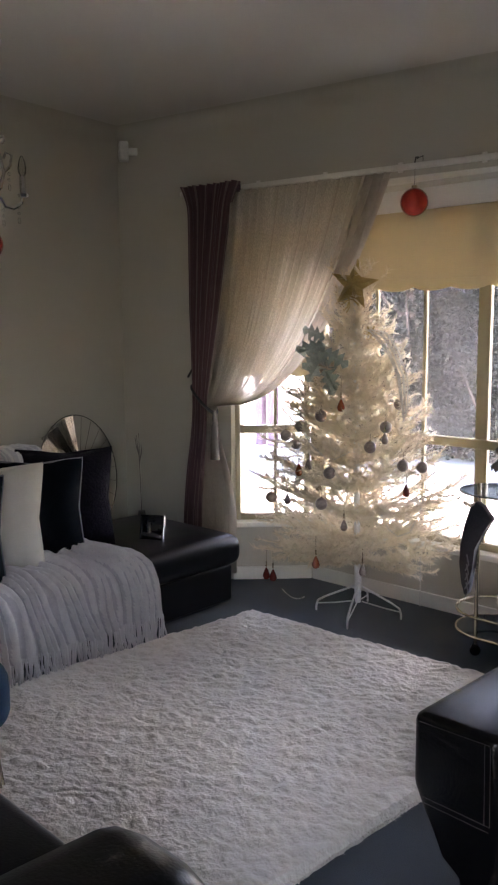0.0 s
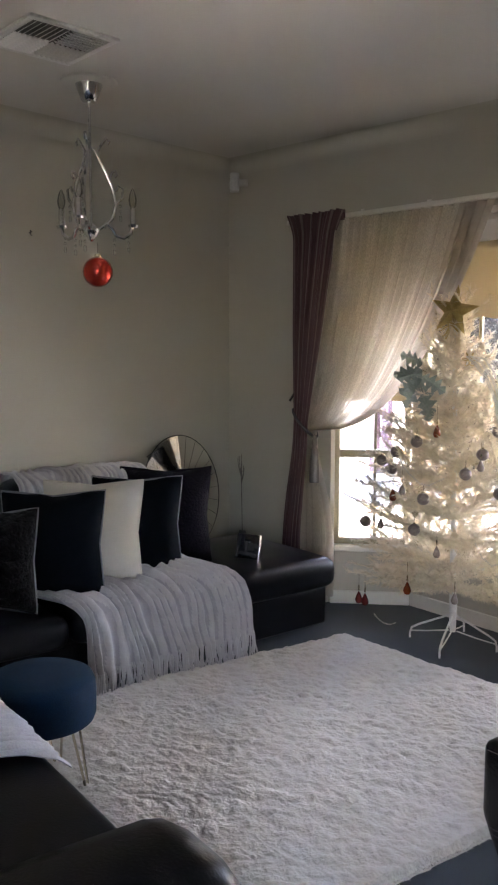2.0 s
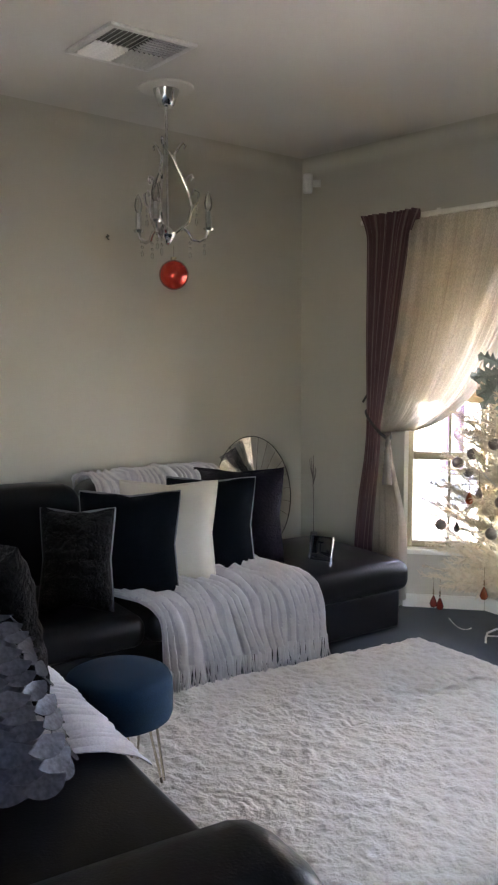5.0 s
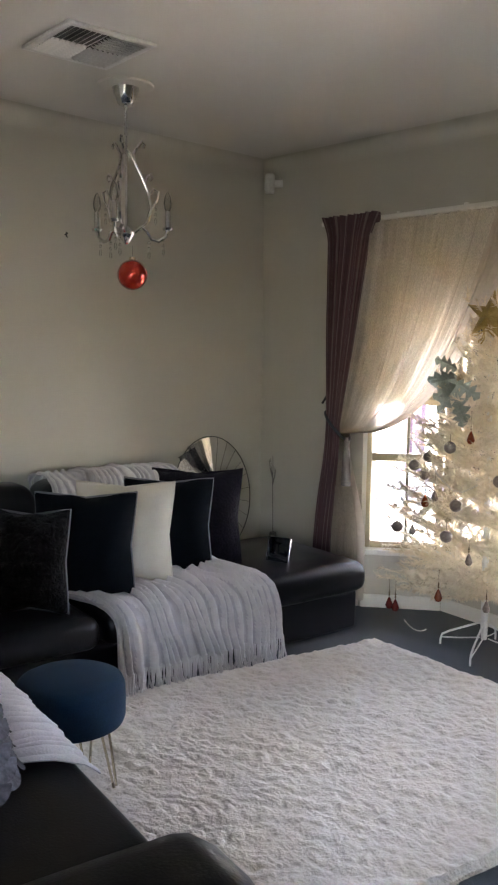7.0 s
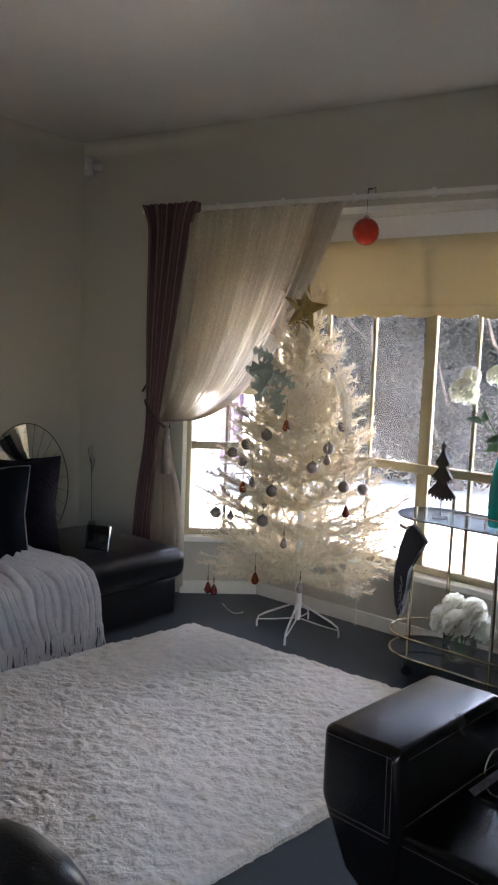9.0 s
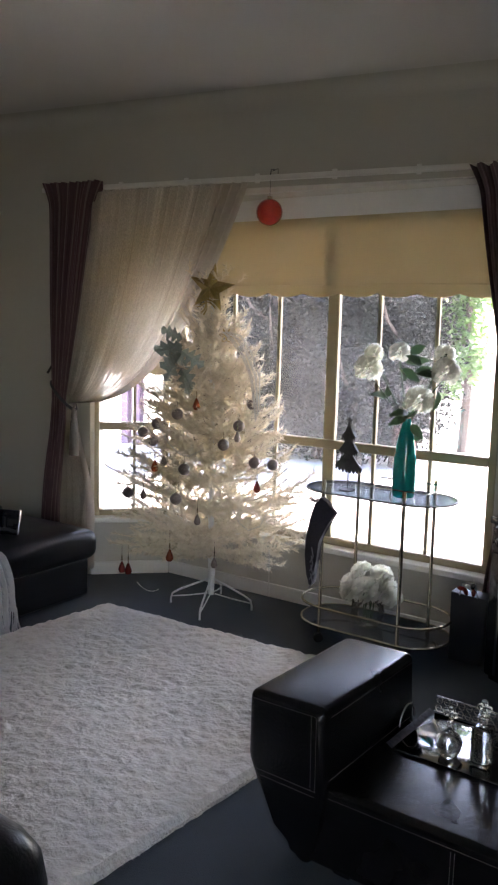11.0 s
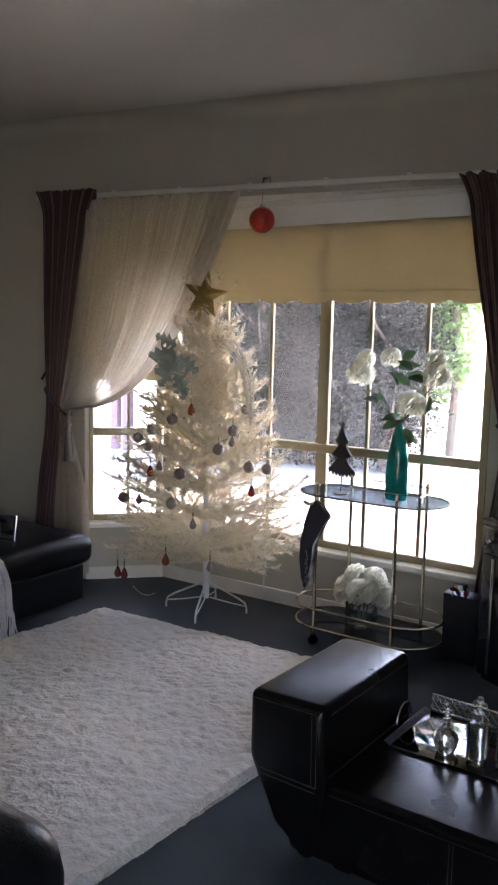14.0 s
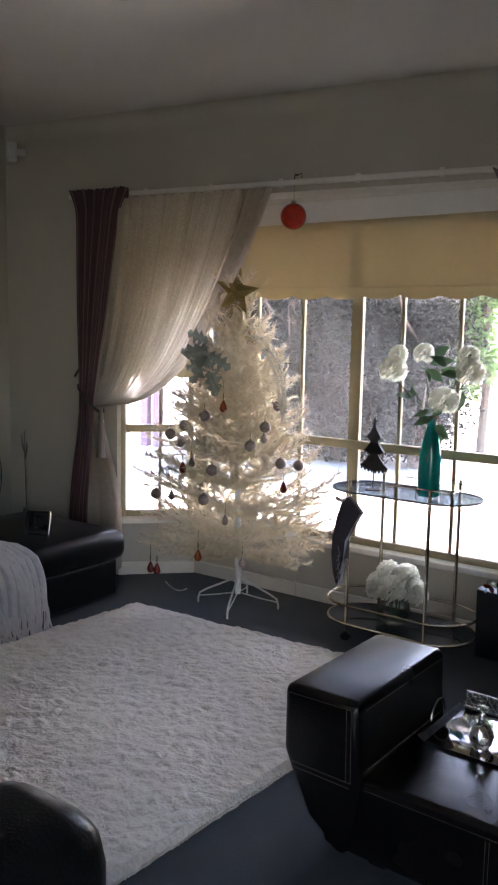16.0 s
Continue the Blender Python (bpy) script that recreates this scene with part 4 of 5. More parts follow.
for p in ((1.629, -0.436, 1.014), (1.905, -0.34, 0.97), (1.871, -0.424, 0.888), (1.729, -0.532, 0.776), (1.709, -0.568, 0.642), (1.92, -0.232, 1.064),
          (1.991, -0.34, 0.805), (2.035, -0.232, 0.786), (1.513, -0.424, 0.959), (1.381, -0.472, 0.62), (1.393, -0.364, 0.902), (1.43, -0.33, 0.86)):
    bauble("small pewter glass bauble hung on the tree", PEWTER, p, 0.027)


def drop(label, mat, at, s=1.0):
    d = thing("drop_ornament", label, "ornament", pose(*at), "hanging drops")
    bm = bmesh.new()
    lathe(bm, [(0, -0.032 * s), (0.012 * s, -0.027 * s), (0.018 * s, -0.014 * s), (0.013 * s, 0.004 * s), (0.005 * s, 0.022 * s), (0, 0.03 * s)], 12)
    part("pendant", bm, mat, d)
    bm = bmesh.new()
    lathe(bm, [(0, 0.03 * s), (0.005 * s, 0.036 * s), (0.002 * s, 0.042 * s), (0.004 * s, 0.05 * s), (0.001, 0.06 * s), (0.001, 0.115 * s), (0, 0.115 * s)], 8)
    part("hanger", bm, BRASS, d)


for p in ((1.718, -0.412, 1.066), (1.563, -0.52, 0.775), (1.696, -0.592, 0.382)):
    drop("orange glass teardrop hung on the tree", AMBER, p)
for p in ((2.019, -0.364, 0.701), (1.366, -0.496, 0.253), (1.436, -0.544, 0.267)):
    drop("dark red glass teardrop hung on the tree", CRIMSON, p)
for p in ((1.81, -0.544, 0.555), (1.517, -0.544, 0.641), (1.896, -0.532, 0.363), (1.60, -0.50, 0.80), (1.93, -0.40, 0.93)):
    drop("pewter spike drop hung on the tree", PEWTER, p, 0.9)


def beads(label, pts, mat=PEARL, r=0.0042):
    g = thing("bead_garland", label, "garland", None, "bead strings")
    bm = bmesh.new()
    pts = [Vector(p) for p in pts]
    for a, b in zip(pts, pts[1:]):
        n = max(1, int((b - a).length / (2.1 * r)))
        for k in range(n):
            bmesh.ops.create_icosphere(bm, subdivisions=1, radius=r, matrix=Matrix.Translation(a.lerp(b, k / n)))
    part("bead_string", bm, mat, g)["kind"] = "stuff"


beads("string of pearly beads looped on the tree", [(1.954, -0.47, 0.601), (1.978, -0.45, 0.54), (2.012, -0.43, 0.507), (2.042, -0.37, 0.517), (2.063, -0.32, 0.592), (2.069, -0.27, 0.68), (2.052, -0.22, 0.767)])
beads("string of pearly beads looped on the tree", [(1.563, -0.47, 0.936), (1.60, -0.49, 0.90), (1.631, -0.50, 0.877), (1.699, -0.515, 0.839), (1.738, -0.50, 0.833), (1.80, -0.47, 0.87)])
beads("end of a bead string hanging below the tree", [(2.076, -0.33, 0.40), (2.078, -0.33, 0.289), (2.079, -0.33, 0.17)])
beads("string of beads trailing low on the tree", [(1.46 + 0.018 * k, -0.50 - 0.004 * k, 0.165 + 0.0016 * (k - 4) ** 2) for k in range(9)], PEARL, 0.0032)

spray = thing("leaf_spray", "grey-green artificial oak leaf spray on the tree", "leaf spray")
def lobed_leaf(bm, m, length, width, lobes):
    left, right = [], []
    for k in range(lobes * 2 + 1):
        t = k / (lobes * 2)
        w = width * math.sin(math.pi * min(0.97, t * 0.9 + 0.08)) ** 0.7 * (1.0 if k % 2 else 0.28)
        z = 0.25 * width * math.sin(t * 3) - 0.4 * w
        left.append(bm.verts.new(m @ Vector((t * length, w, z))))
        right.append(bm.verts.new(m @ Vector((t * length, -w, z))))
    mid = [bm.verts.new(m @ Vector((k / (lobes * 2) * length, 0, 0.25 * width * math.sin(k / (lobes * 2) * 3)))) for k in range(lobes * 2 + 1)]
    for k in range(lobes * 2):
        bm.faces.new((left[k], left[k + 1], mid[k + 1], mid[k]))
        bm.faces.new((mid[k], mid[k + 1], right[k + 1], right[k]))
for ax, ay, az, ln in ((150, 10, 0.0, 0.14), (200, 12, -0.01, 0.12), (255, 55, -0.03, 0.14), (285, 65, -0.05, 0.13), (320, 30, -0.02, 0.12), (110, -20, 0.02, 0.11), (230, 30, -0.03, 0.12), (270, 70, -0.08, 0.11)):
    bm = bmesh.new()
    lobed_leaf(bm, Matrix.Translation((1.615, -0.38, 1.335 + az * 1.4)) @ Euler((radians(80 + 20 * math.sin(ax)), radians(ay), radians(180 if 90 < ax < 270 else 0))).to_matrix().to_4x4(), ln * 1.15, 0.046, 4)
    part("leaf", bm, GREY_LEAF, spray)
bow = thing("wire_bow", "glittering copper wire bow on the tree", "bow", pose(1.785, -0.26, 1.385))
for k in range(6):
    bm = bmesh.new()
    a = k * math.pi / 3
    tube(bm, [(0.036 * math.sin(t) * math.cos(a + 0.35 * math.cos(t)), 0.012 * math.cos(t), 0.034 * math.sin(t) * math.sin(a + 0.35 * math.cos(t))) for t in [i * math.pi / 8 for i in range(9)]], 0.0022, 5)
    part("loop", bm, GOLD, bow)
tin = thing("tinsel", "fine clear tinsel arching off the tree", "tinsel")
bm = bmesh.new()
for k in range(16):
    o = rng.uniform(-0.03, 0.03)
    tube(bm, [(1.80, -0.3 + o, 1.40), (1.87 + o * 0.4, -0.32 + o, 1.37 + o * 0.6), (1.93 + o * 0.4, -0.33 + o, 1.30 + o * 0.5), (1.975 + o * 0.5, -0.33 + o, 1.20), (1.995 + o * 0.4, -0.33, 1.02 + o)], 0.0015, 4)
part("strand_bundle", bm, PEARL, tin)["kind"] = "stuff"

# ---- red baubles on the header and the chandelier ----
b = bauble("large red metallic bauble hung from the header", RED_GLASS, (1.886, -0.04, 1.975), 0.064, 0.08, group="red baubles")
hook = thing("hook", "small wire hook on the header", "hook", pose(1.886, -0.02, 2.16))
bm = bmesh.new()
tube(bm, [(0, 0.02, 0.02), (0, -0.012, 0.015), (0, -0.02, -0.01), (0.012, -0.02, -0.02)], 0.003, 6)
tube(bm, [(0.0, 0.0, 0.01), (0.03, 0.0, 0.02), (0.035, -0.01, -0.005)], 0.002, 6)
part("wire", bm, IRON, hook)
bauble("large red metallic bauble hung from the chandelier", RED_GLASS, (0.655, -1.465, 1.760), 0.066, 0.05, group="red baubles")

# ---- chandelier, ceiling vent, alarm sensor ----
ch = thing("chandelier", "small chrome three-armed chandelier with candle lamps and crystal drops", "chandelier", pose(0.648, -1.49, 0))
bm = bmesh.new()
lathe(bm, [(0.0, CEILING - 0.0005), (0.058, CEILING - 0.0005), (0.057, CEILING - 0.016), (0.036, CEILING - 0.074), (0.030, CEILING - 0.082), (0.010, CEILING - 0.084), (0.008, CEILING - 0.10), (0, CEILING - 0.10)], 24)
part("canopy", bm, CHROME, ch)
bm = bmesh.new()
lathe(bm, [(0, CEILING - 0.0004), (0.12, CEILING - 0.0004), (0.118, CEILING - 0.009), (0.10, CEILING - 0.013), (0.0, CEILING - 0.013)], 32)
part("ceiling_rose", bm, CEIL, ch)
bm = bmesh.new()
tube(bm, [(0, 0, CEILING - 0.1), (0, 0, 1.93)], 0.006, 10)
part("rod", bm, CHROME, ch)
bm = bmesh.new()
for k in range(9):
    tube(bm, [(0.007 * math.cos(i * math.pi / 4) * (1 if k % 2 else 0.1), 0.007 * math.cos(i * math.pi / 4) * (0.1 if k % 2 else 1), 2.43 - k * 0.019 + 0.012 * math.sin(i * math.pi / 4)) for i in range(8)], 0.002, 5, True)
part("chain", bm, CHROME, ch)
bm = bmesh.new()
lathe(bm, [(0, 1.885), (0.010, 1.89), (0.016, 1.90), (0.034, 1.925), (0.036, 1.94), (0.02, 1.955), (0.008, 1.965), (0, 1.965)], 20)
part("hub", bm, CHROME, ch)
for k in range(3):
    a = radians(68 + 120 * k)
    c, s = math.cos(a), math.sin(a)
    def arc(pts):
        return [(c * r * 1.1, s * r * 1.1, z) for r, z in pts]
    bm = bmesh.new()
    tube(bm, arc([(0.03, 1.94), (0.06, 1.965), (0.085, 1.945), (0.10, 1.915), (0.13, 1.908), (0.16, 1.93), (0.168, 1.965)]), 0.008, 8)
    tube(bm, arc([(0.05, 1.95), (0.085, 1.99), (0.10, 2.05), (0.085, 2.12), (0.06, 2.18), (0.035, 2.23), (0.03, 2.27), (0.05, 2.305), (0.066, 2.325), (0.076, 2.312), (0.070, 2.298)]), [0.008, 0.008, 0.0075, 0.007, 0.007, 0.0065, 0.0065, 0.007, 0.007, 0.0065, 0.005], 8)
    tube(bm, arc([(0.072, 2.15), (0.086, 2.185), (0.100, 2.192), (0.106, 2.176), (0.096, 2.164)]), 0.006, 8)
    tube(bm, arc([(0.10, 2.05), (0.125, 2.08), (0.13, 2.12), (0.11, 2.13), (0.10, 2.105)]), 0.006, 8)
    tube(bm, arc([(0.035, 2.23), (0.015, 2.275), (0.0, 2.285)]), 0.004, 8)
    arm = part("arm", bm, CHROME, ch)
    bm = bmesh.new()
    lathe(bm, [(0, 1.955), (0.02, 1.957), (0.024, 1.968), (0.014, 1.972), (0.0135, 2.04), (0, 2.04)], 14, pose(c * 0.185, s * 0.185, 0))
    part("candle_cup", bm, CHROME, arm)
    bm = bmesh.new()
    lathe(bm, [(0.009, 2.04), (0.016, 2.055), (0.0185, 2.075), (0.014, 2.10), (0.005, 2.122), (0, 2.126)], 14, pose(c * 0.185, s * 0.185, 0))
    part("candle_bulb", bm, BULB, arm, "clear glass candle bulb")
    for r, z, n in ((0.165, 1.945, 2), (0.10, 1.93, 2), (0.13, 2.10, 3)):
        bm = bmesh.new()
        for i in range(n):
            bmesh.ops.create_icosphere(bm, subdivisions=1, radius=0.008, matrix=pose(c * r, s * r, z - 0.03 - 0.024 * i))
        bmesh.ops.create_icosphere(bm, subdivisions=1, radius=0.011, matrix=pose(c * r, s * r, z - 0.035 - 0.024 * n) @ Matrix.Diagonal((0.7, 0.7, 1.6, 1)))
        part("crystal_drop", bm, CLEAR, arm)

VENT = pose(0.947, -1.872, CEILING, 0, 0, -4) @ Matrix.Scale(0.9, 4)
vent = thing("ceiling_vent", "square white ceiling air vent with four louvred quarters", "ceiling vent", VENT)
bm = bmesh.new()
for lo, hi in (((-0.20, -0.20), (-0.17, 0.20)), ((0.17, -0.20), (0.20, 0.20)), ((-0.17, -0.20), (0.17, -0.17)), ((-0.17, 0.17), (0.17, 0.20))):
    box(bm, (*lo, -0.014), (*hi, -0.0005), 0.003)
part("frame", bm, PLASTIC, vent)
part("backing", boxm((-0.17, -0.17, -0.003), (0.17, 0.17, -0.0006)), VENT_DARK, vent)
for qx in (0, 1):
    for qy in (0, 1):
        for k in range(7):
            o = -0.165 + 0.17 * qx, -0.165 + 0.17 * qy
            m = pose(o[0] + 0.08, o[1] + 0.012 + 0.0235 * k, -0.012, 38 if qx else -38) if (qx + qy) % 2 else pose(o[0] + 0.012 + 0.0235 * k, o[1] + 0.08, -0.012, 0, 38 if qy else -38)
            size = (0.08, 0.010, 0.0012) if (qx + qy) % 2 else (0.010, 0.08, 0.0012)
            part("slat", boxm(tuple(-v for v in size), size), PLASTIC, vent, at=m)
sensor = thing("alarm_sensor", "small white motion sensor high in the corner", "sensor", pose(0.105, -0.055, 2.41, 0, 0, -45))
part("housing", boxm((-0.03, -0.03, -0.055), (0.03, 0.025, 0.055), 0.012, 3), PLASTIC, sensor)
part("lens", boxm((-0.02, -0.033, -0.035), (0.02, -0.028, 0.005), 0.004), PLASTIC, sensor)
part("bracket", boxm((-0.012, 0.02, -0.02), (0.012, 0.075, 0.02), 0.004), PLASTIC, sensor)
nail = thing("wall_hook", "small dark picture hook on the bare wall", "hook", pose(0.0, -1.39, 1.995))
bm = bmesh.new()
tube(bm, [(0.0, 0, 0), (0.022, 0, 0.004)], 0.004, 8)
tube(bm, [(0.012, 0, 0.012), (0.014, 0, -0.012), (0.024, 0, -0.014)], 0.003, 6)
part("pin", bm, IRON, nail)

# ---- bar cart in the bay ----
CART = pose(2.550, -0.185, 0, 0, 0, -9)
cart = thing("bar_cart", "oval champagne metal bar cart with glass shelves", "bar cart", CART)
def stadium(hl, hw, n=14):
    pts = [(hl - hw + hw * math.cos(-math.pi / 2 + math.pi * k / n), hw * math.sin(-math.pi / 2 + math.pi * k / n)) for k in range(n + 1)]
    return pts + [(-x, -y) for x, y in pts]
TOPZ, LOWZ = 0.705, 0.085
for z, mat, lab in ((TOPZ, GREEN_GLASSTOP, "grey-tinted glass top"), (LOWZ, GREEN_GLASSTOP, "grey-tinted glass shelf")):
    bm = bmesh.new()
    prism(bm, stadium(0.355, 0.170), z - 0.008, z, "z")
    part("glass_shelf", bm, mat, cart, lab, smooth=False)
for z in (LOWZ - 0.004, LOWZ + 0.085):
    bm = bmesh.new()
    tube(bm, [(x, y, z) for x, y in stadium(0.360, 0.175)], 0.006, 8, True)
    part("ring_rail", bm, BRASS, cart)
bm = bmesh.new()
tube(bm, [(x, y, TOPZ - 0.004) for x, y in stadium(0.357, 0.172)], 0.0045, 8, True)
part("edge_rim", bm, IRON, cart)
for x in (-0.195, 0.195):
    for y in (-0.165, 0.165):
        bm = bmesh.new()
        tube(bm, [(x, y, 0.045), (x, y, TOPZ + 0.055)], 0.0085, 12)
        post = part("post", bm, BRASS, cart)
        bm = bmesh.new()
        lathe(bm, [(0, -0.009), (0.019, -0.009), (0.023, -0.005), (0.023, 0.005), (0.019, 0.009), (0, 0.009)], 18, pose(x, y, 0.0235, 90, 0, 40))
        box(bm, (x - 0.010, y - 0.012, 0.03), (x + 0.010, y + 0.012, 0.05), 0.003)
        part("castor", bm, GLOSS_BLACK, post)
for y in (-0.125, 0.125):
    bm = bmesh.new()
    pts = [(-0.06, y, TOPZ), (-0.06, y, TOPZ + 0.045), (0.28, y, TOPZ + 0.045), (0.28, y, TOPZ)]
    tube(bm, pts, 0.0028, 6)
    tube(bm, [(0.11, y, TOPZ), (0.11, y, TOPZ + 0.045)], 0.0028, 6)
    part("gallery_rail", bm, BRASS, cart)
bm = bmesh.new()
tube(bm, [(0.28, -0.125, TOPZ + 0.045), (0.28, 0.125, TOPZ + 0.045)], 0.0028, 6)
part("gallery_rail", bm, BRASS, cart)


def petal_head(bm, centre, r, rng, n=70):
    """A full flower of cupped, ruffled petals."""
    for k in range(n):
        t = (k + 0.5) / n
        th = math.acos(1 - 1.7 * t)
        a = k * 2.39996
        d = Vector((math.sin(th) * math.cos(a), math.sin(th) * math.sin(a), math.cos(th)))
        u = d.orthogonal().normalized()
        w = d.cross(u)
        s = r * rng.uniform(0.30, 0.46)
        base = Vector(centre) + d * r * 0.55
        tip = Vector(centre) + d * r * rng.uniform(0.92, 1.1)
        g = []
        for i in range(3):
            row = []
            for j in range(4):
                x, y = (j - 1.5) / 1.5, i / 2
                p = base.lerp(tip, y) + u * x * s * (0.5 + 0.6 * y) + w * (s * 0.35 * (1 - x * x) + rng.uniform(-0.12, 0.12) * s * y) + d * rng.uniform(-0.1, 0.1) * s * y
                row.append(bm.verts.new(p))
            g.append(row)
        for i in range(2):
            for j in range(3):
                bm.faces.new((g[i][j], g[i][j + 1], g[i + 1][j + 1], g[i + 1][j]))


def leaf_blade(bm, m, ln, w):
    rows = []
    for k in range(6):
        t = k / 5
        h = w * math.sin(math.pi * (0.06 + 0.94 * t) ** 0.85) if k < 5 else 0.001
        z = -0.25 * ln * t * t
        rows.append([bm.verts.new(m @ Vector((t * ln, y, z + abs(y) * 0.35))) for y in (-h, 0, h)])
    for a, b in zip(rows, rows[1:]):
        bm.faces.new((a[0], a[1], b[1], b[0]))
        bm.faces.new((a[1], a[2], b[2], b[1]))


VASE = (2.668, -0.225)
vase = thing("vase", "tall teal glass bottle vase on the bar cart", "vase", pose(*VASE, TOPZ + 0.001))
bm = bmesh.new()
lathe(bm, [(0, 0), (0.044, 0), (0.050, 0.01), (0.052, 0.10), (0.049, 0.17), (0.040, 0.235), (0.028, 0.29), (0.019, 0.325), (0.018, 0.345), (0.014, 0.345), (0.015, 0.32), (0.03, 0.26), (0.044, 0.15), (0.044, 0.02), (0, 0.015)], 36, cap=False)
part("body", bm, TEAL_GLASS, vase)
bunch = thing("flower_bunch", "white artificial peonies with green leaves in the teal vase", "flowers", pose(*VASE, TOPZ + 0.3))
rng = random.Random(5)
heads = [(-0.180, -0.02, 0.255, 0.060), (-0.175, 0.03, 0.320, 0.042), (-0.050, 0.0, 0.330, 0.044), (0.155, 0.0, 0.255, 0.058), (0.140, 0.03, 0.325, 0.043), (0.055, -0.03, 0.128, 0.060)]
for x, y, z, r in heads:
    bm = bmesh.new()
    tube(bm, [(0, 0, -0.05), (x * 0.12, y * 0.2, 0.05), (x * 0.55, y * 0.6, z * 0.55), (x * 0.95, y, z - r * 0.5)], 0.003, 6)
    stem = part("stem", bm, LEAF, bunch)
    bm = bmesh.new()
    petal_head(bm, (x, y, z), r, rng)
    part("flower_head", bm, PETAL, stem)
for x, z, a, tilt, ln in ((0, 0.06, 160, -20, 0.10), (0, 0.07, 195, 5, 0.11), (0.0, 0.05, 20, -45, 0.09), (-0.02, 0.09, 40, -55, 0.10), (0.02, 0.02, -40, 40, 0.08), (0, 0.03, 215, 40, 0.08),
                           (-0.02, 0.29, 20, -10, 0.10), (-0.03, 0.26, -20, 30, 0.09), (0.03, 0.26, 10, 5, 0.11), (0.05, 0.28, 180, 30, 0.09), (0.12, 0.26, 80, -60, 0.09), (0.11, 0.21, 260, 40, 0.10),
                           (0.10, 0.24, 160, 10, 0.08), (-0.02, 0.21, 250, 60, 0.08), (0.13, 0.17, 300, 70, 0.09), (-0.10, 0.13, 200, 20, 0.09), (-0.09, 0.17, 330, 30, 0.06), (0.05, -0.01, 300, 30, 0.07), (0, 0.33, 60, -30, 0.07)):
    bm = bmesh.new()
    leaf_blade(bm, pose(x, 0.01 * math.sin(a), z) @ Euler((radians(rng.uniform(40, 80)), radians(tilt), radians(a * 0.35))).to_matrix().to_4x4() @ (Matrix.Rotation(math.pi, 4, "Z") if 90 < a < 270 else Matrix()), ln, 0.021)
    part("leaf", bm, LEAF, bunch)

mini = thing("metal_tree", "small dark cut-metal tree ornament on a stand", "ornament", pose(2.412, -0.235, TOPZ + 0.001, 0, 0, -20))
bm = bmesh.new()
lathe(bm, [(0, 0), (0.035, 0), (0.034, 0.006), (0, 0.008)], 20)
part("foot", bm, IRON, mini)
bm = bmesh.new()
tube(bm, [(0, 0, 0.005), (0, 0, 0.10)], 0.003, 8)
part("rod", bm, IRON, mini)
for k, (z, w, h) in enumerate(((0.098, 0.072, 0.100), (0.170, 0.050, 0.085), (0.235, 0.034, 0.066))):
    bm = bmesh.new()
    n = 7
    side = [(w * (1 - t) ** 1.7 + 0.005, z + 0.012 + h * t) for t in (0.0, 0.2, 0.4, 0.6, 0.8, 1.0)]
    outline = side[::-1]
    outline += [(w - 2 * w * i / (2 * n), z + (0.010 if i % 2 else -0.008) - 0.012 * (1 - (i / n - 1) ** 2)) for i in range(2 * n + 1)]
    outline += [(-x, zz) for x, zz in side]
    prism(bm, outline, -0.004 - 0.002 * k, 0.004 + 0.002 * k, "y")
    part("tier", bm, IRON, mini, smooth=False)
bm = bmesh.new()
prism(bm, [(math.sin(k * math.pi / 5) * (0.022 if k % 2 == 0 else 0.009), 0.318 + math.cos(k * math.pi / 5) * (0.022 if k % 2 == 0 else 0.009)) for k in range(10)], -0.003, 0.003, "y")
part("star", bm, IRON, mini, smooth=False)

BOWL = (2.53, -0.21, LOWZ + 0.001)
bowl = thing("glass_bowl", "clear round glass bowl on the cart's low shelf", "bowl", pose(*BOWL))
bm = bmesh.new()
lathe(bm, [(0, 0.0), (0.045, 0.0), (0.05, 0.006), (0.068, 0.03), (0.075, 0.06), (0.068, 0.095), (0.055, 0.115), (0.052, 0.115), (0.064, 0.094), (0.071, 0.06), (0.064, 0.032), (0, 0.012)], 32, cap=False)
part("body", bm, CLEAR, bowl)
posy = thing("flower_bunch", "rounded bunch of white hydrangea heads in the glass bowl", "flowers", pose(BOWL[0], BOWL[1], LOWZ + 0.12))
for x, y, z, r in ((0, -0.05, 0.06, 0.062), (-0.075, 0, 0.055, 0.06), (0.075, 0, 0.055, 0.06), (-0.04, 0.02, 0.11, 0.055), (0.045, 0.02, 0.11, 0.055), (0.0, 0.06, 0.07, 0.06), (0.10, 0.03, 0.02, 0.045), (-0.10, 0.02, 0.02, 0.045)):
    bm = bmesh.new()
    petal_head(bm, (x, y, z), r, rng, 80)
    part("flower_head", bm, PETAL, posy)
for a in range(6):
    bm = bmesh.new()
    tube(bm, [(0.03 * math.cos(a), 0.03 * math.sin(a), 0.04), (0.02 * math.cos(a + 1), 0.02 * math.sin(a + 1), -0.10)], 0.003, 5)
    part("stem", bm, LEAF, posy)

sock = thing("christmas_stocking", "dark patterned stocking with a pale cuff hung on the cart", "stocking", pose(2.325, -0.365, 0, 0, 0, -6))
bm = bmesh.new()
outline = [(-0.012, 0.66), (0.02, 0.695), (0.05, 0.672), (0.094, 0.625), (0.07, 0.59), (0.04, 0.555), (0.018, 0.49), (0.0, 0.40), (0.002, 0.33), (-0.008, 0.285), (-0.028, 0.28), (-0.038, 0.33), (-0.05, 0.42), (-0.052, 0.50), (-0.032, 0.58)]
prism(bm, outline, -0.018, 0.018, "y", 0.009, 3)
part("sock", bm, STAINED, sock)
bm = bmesh.new()
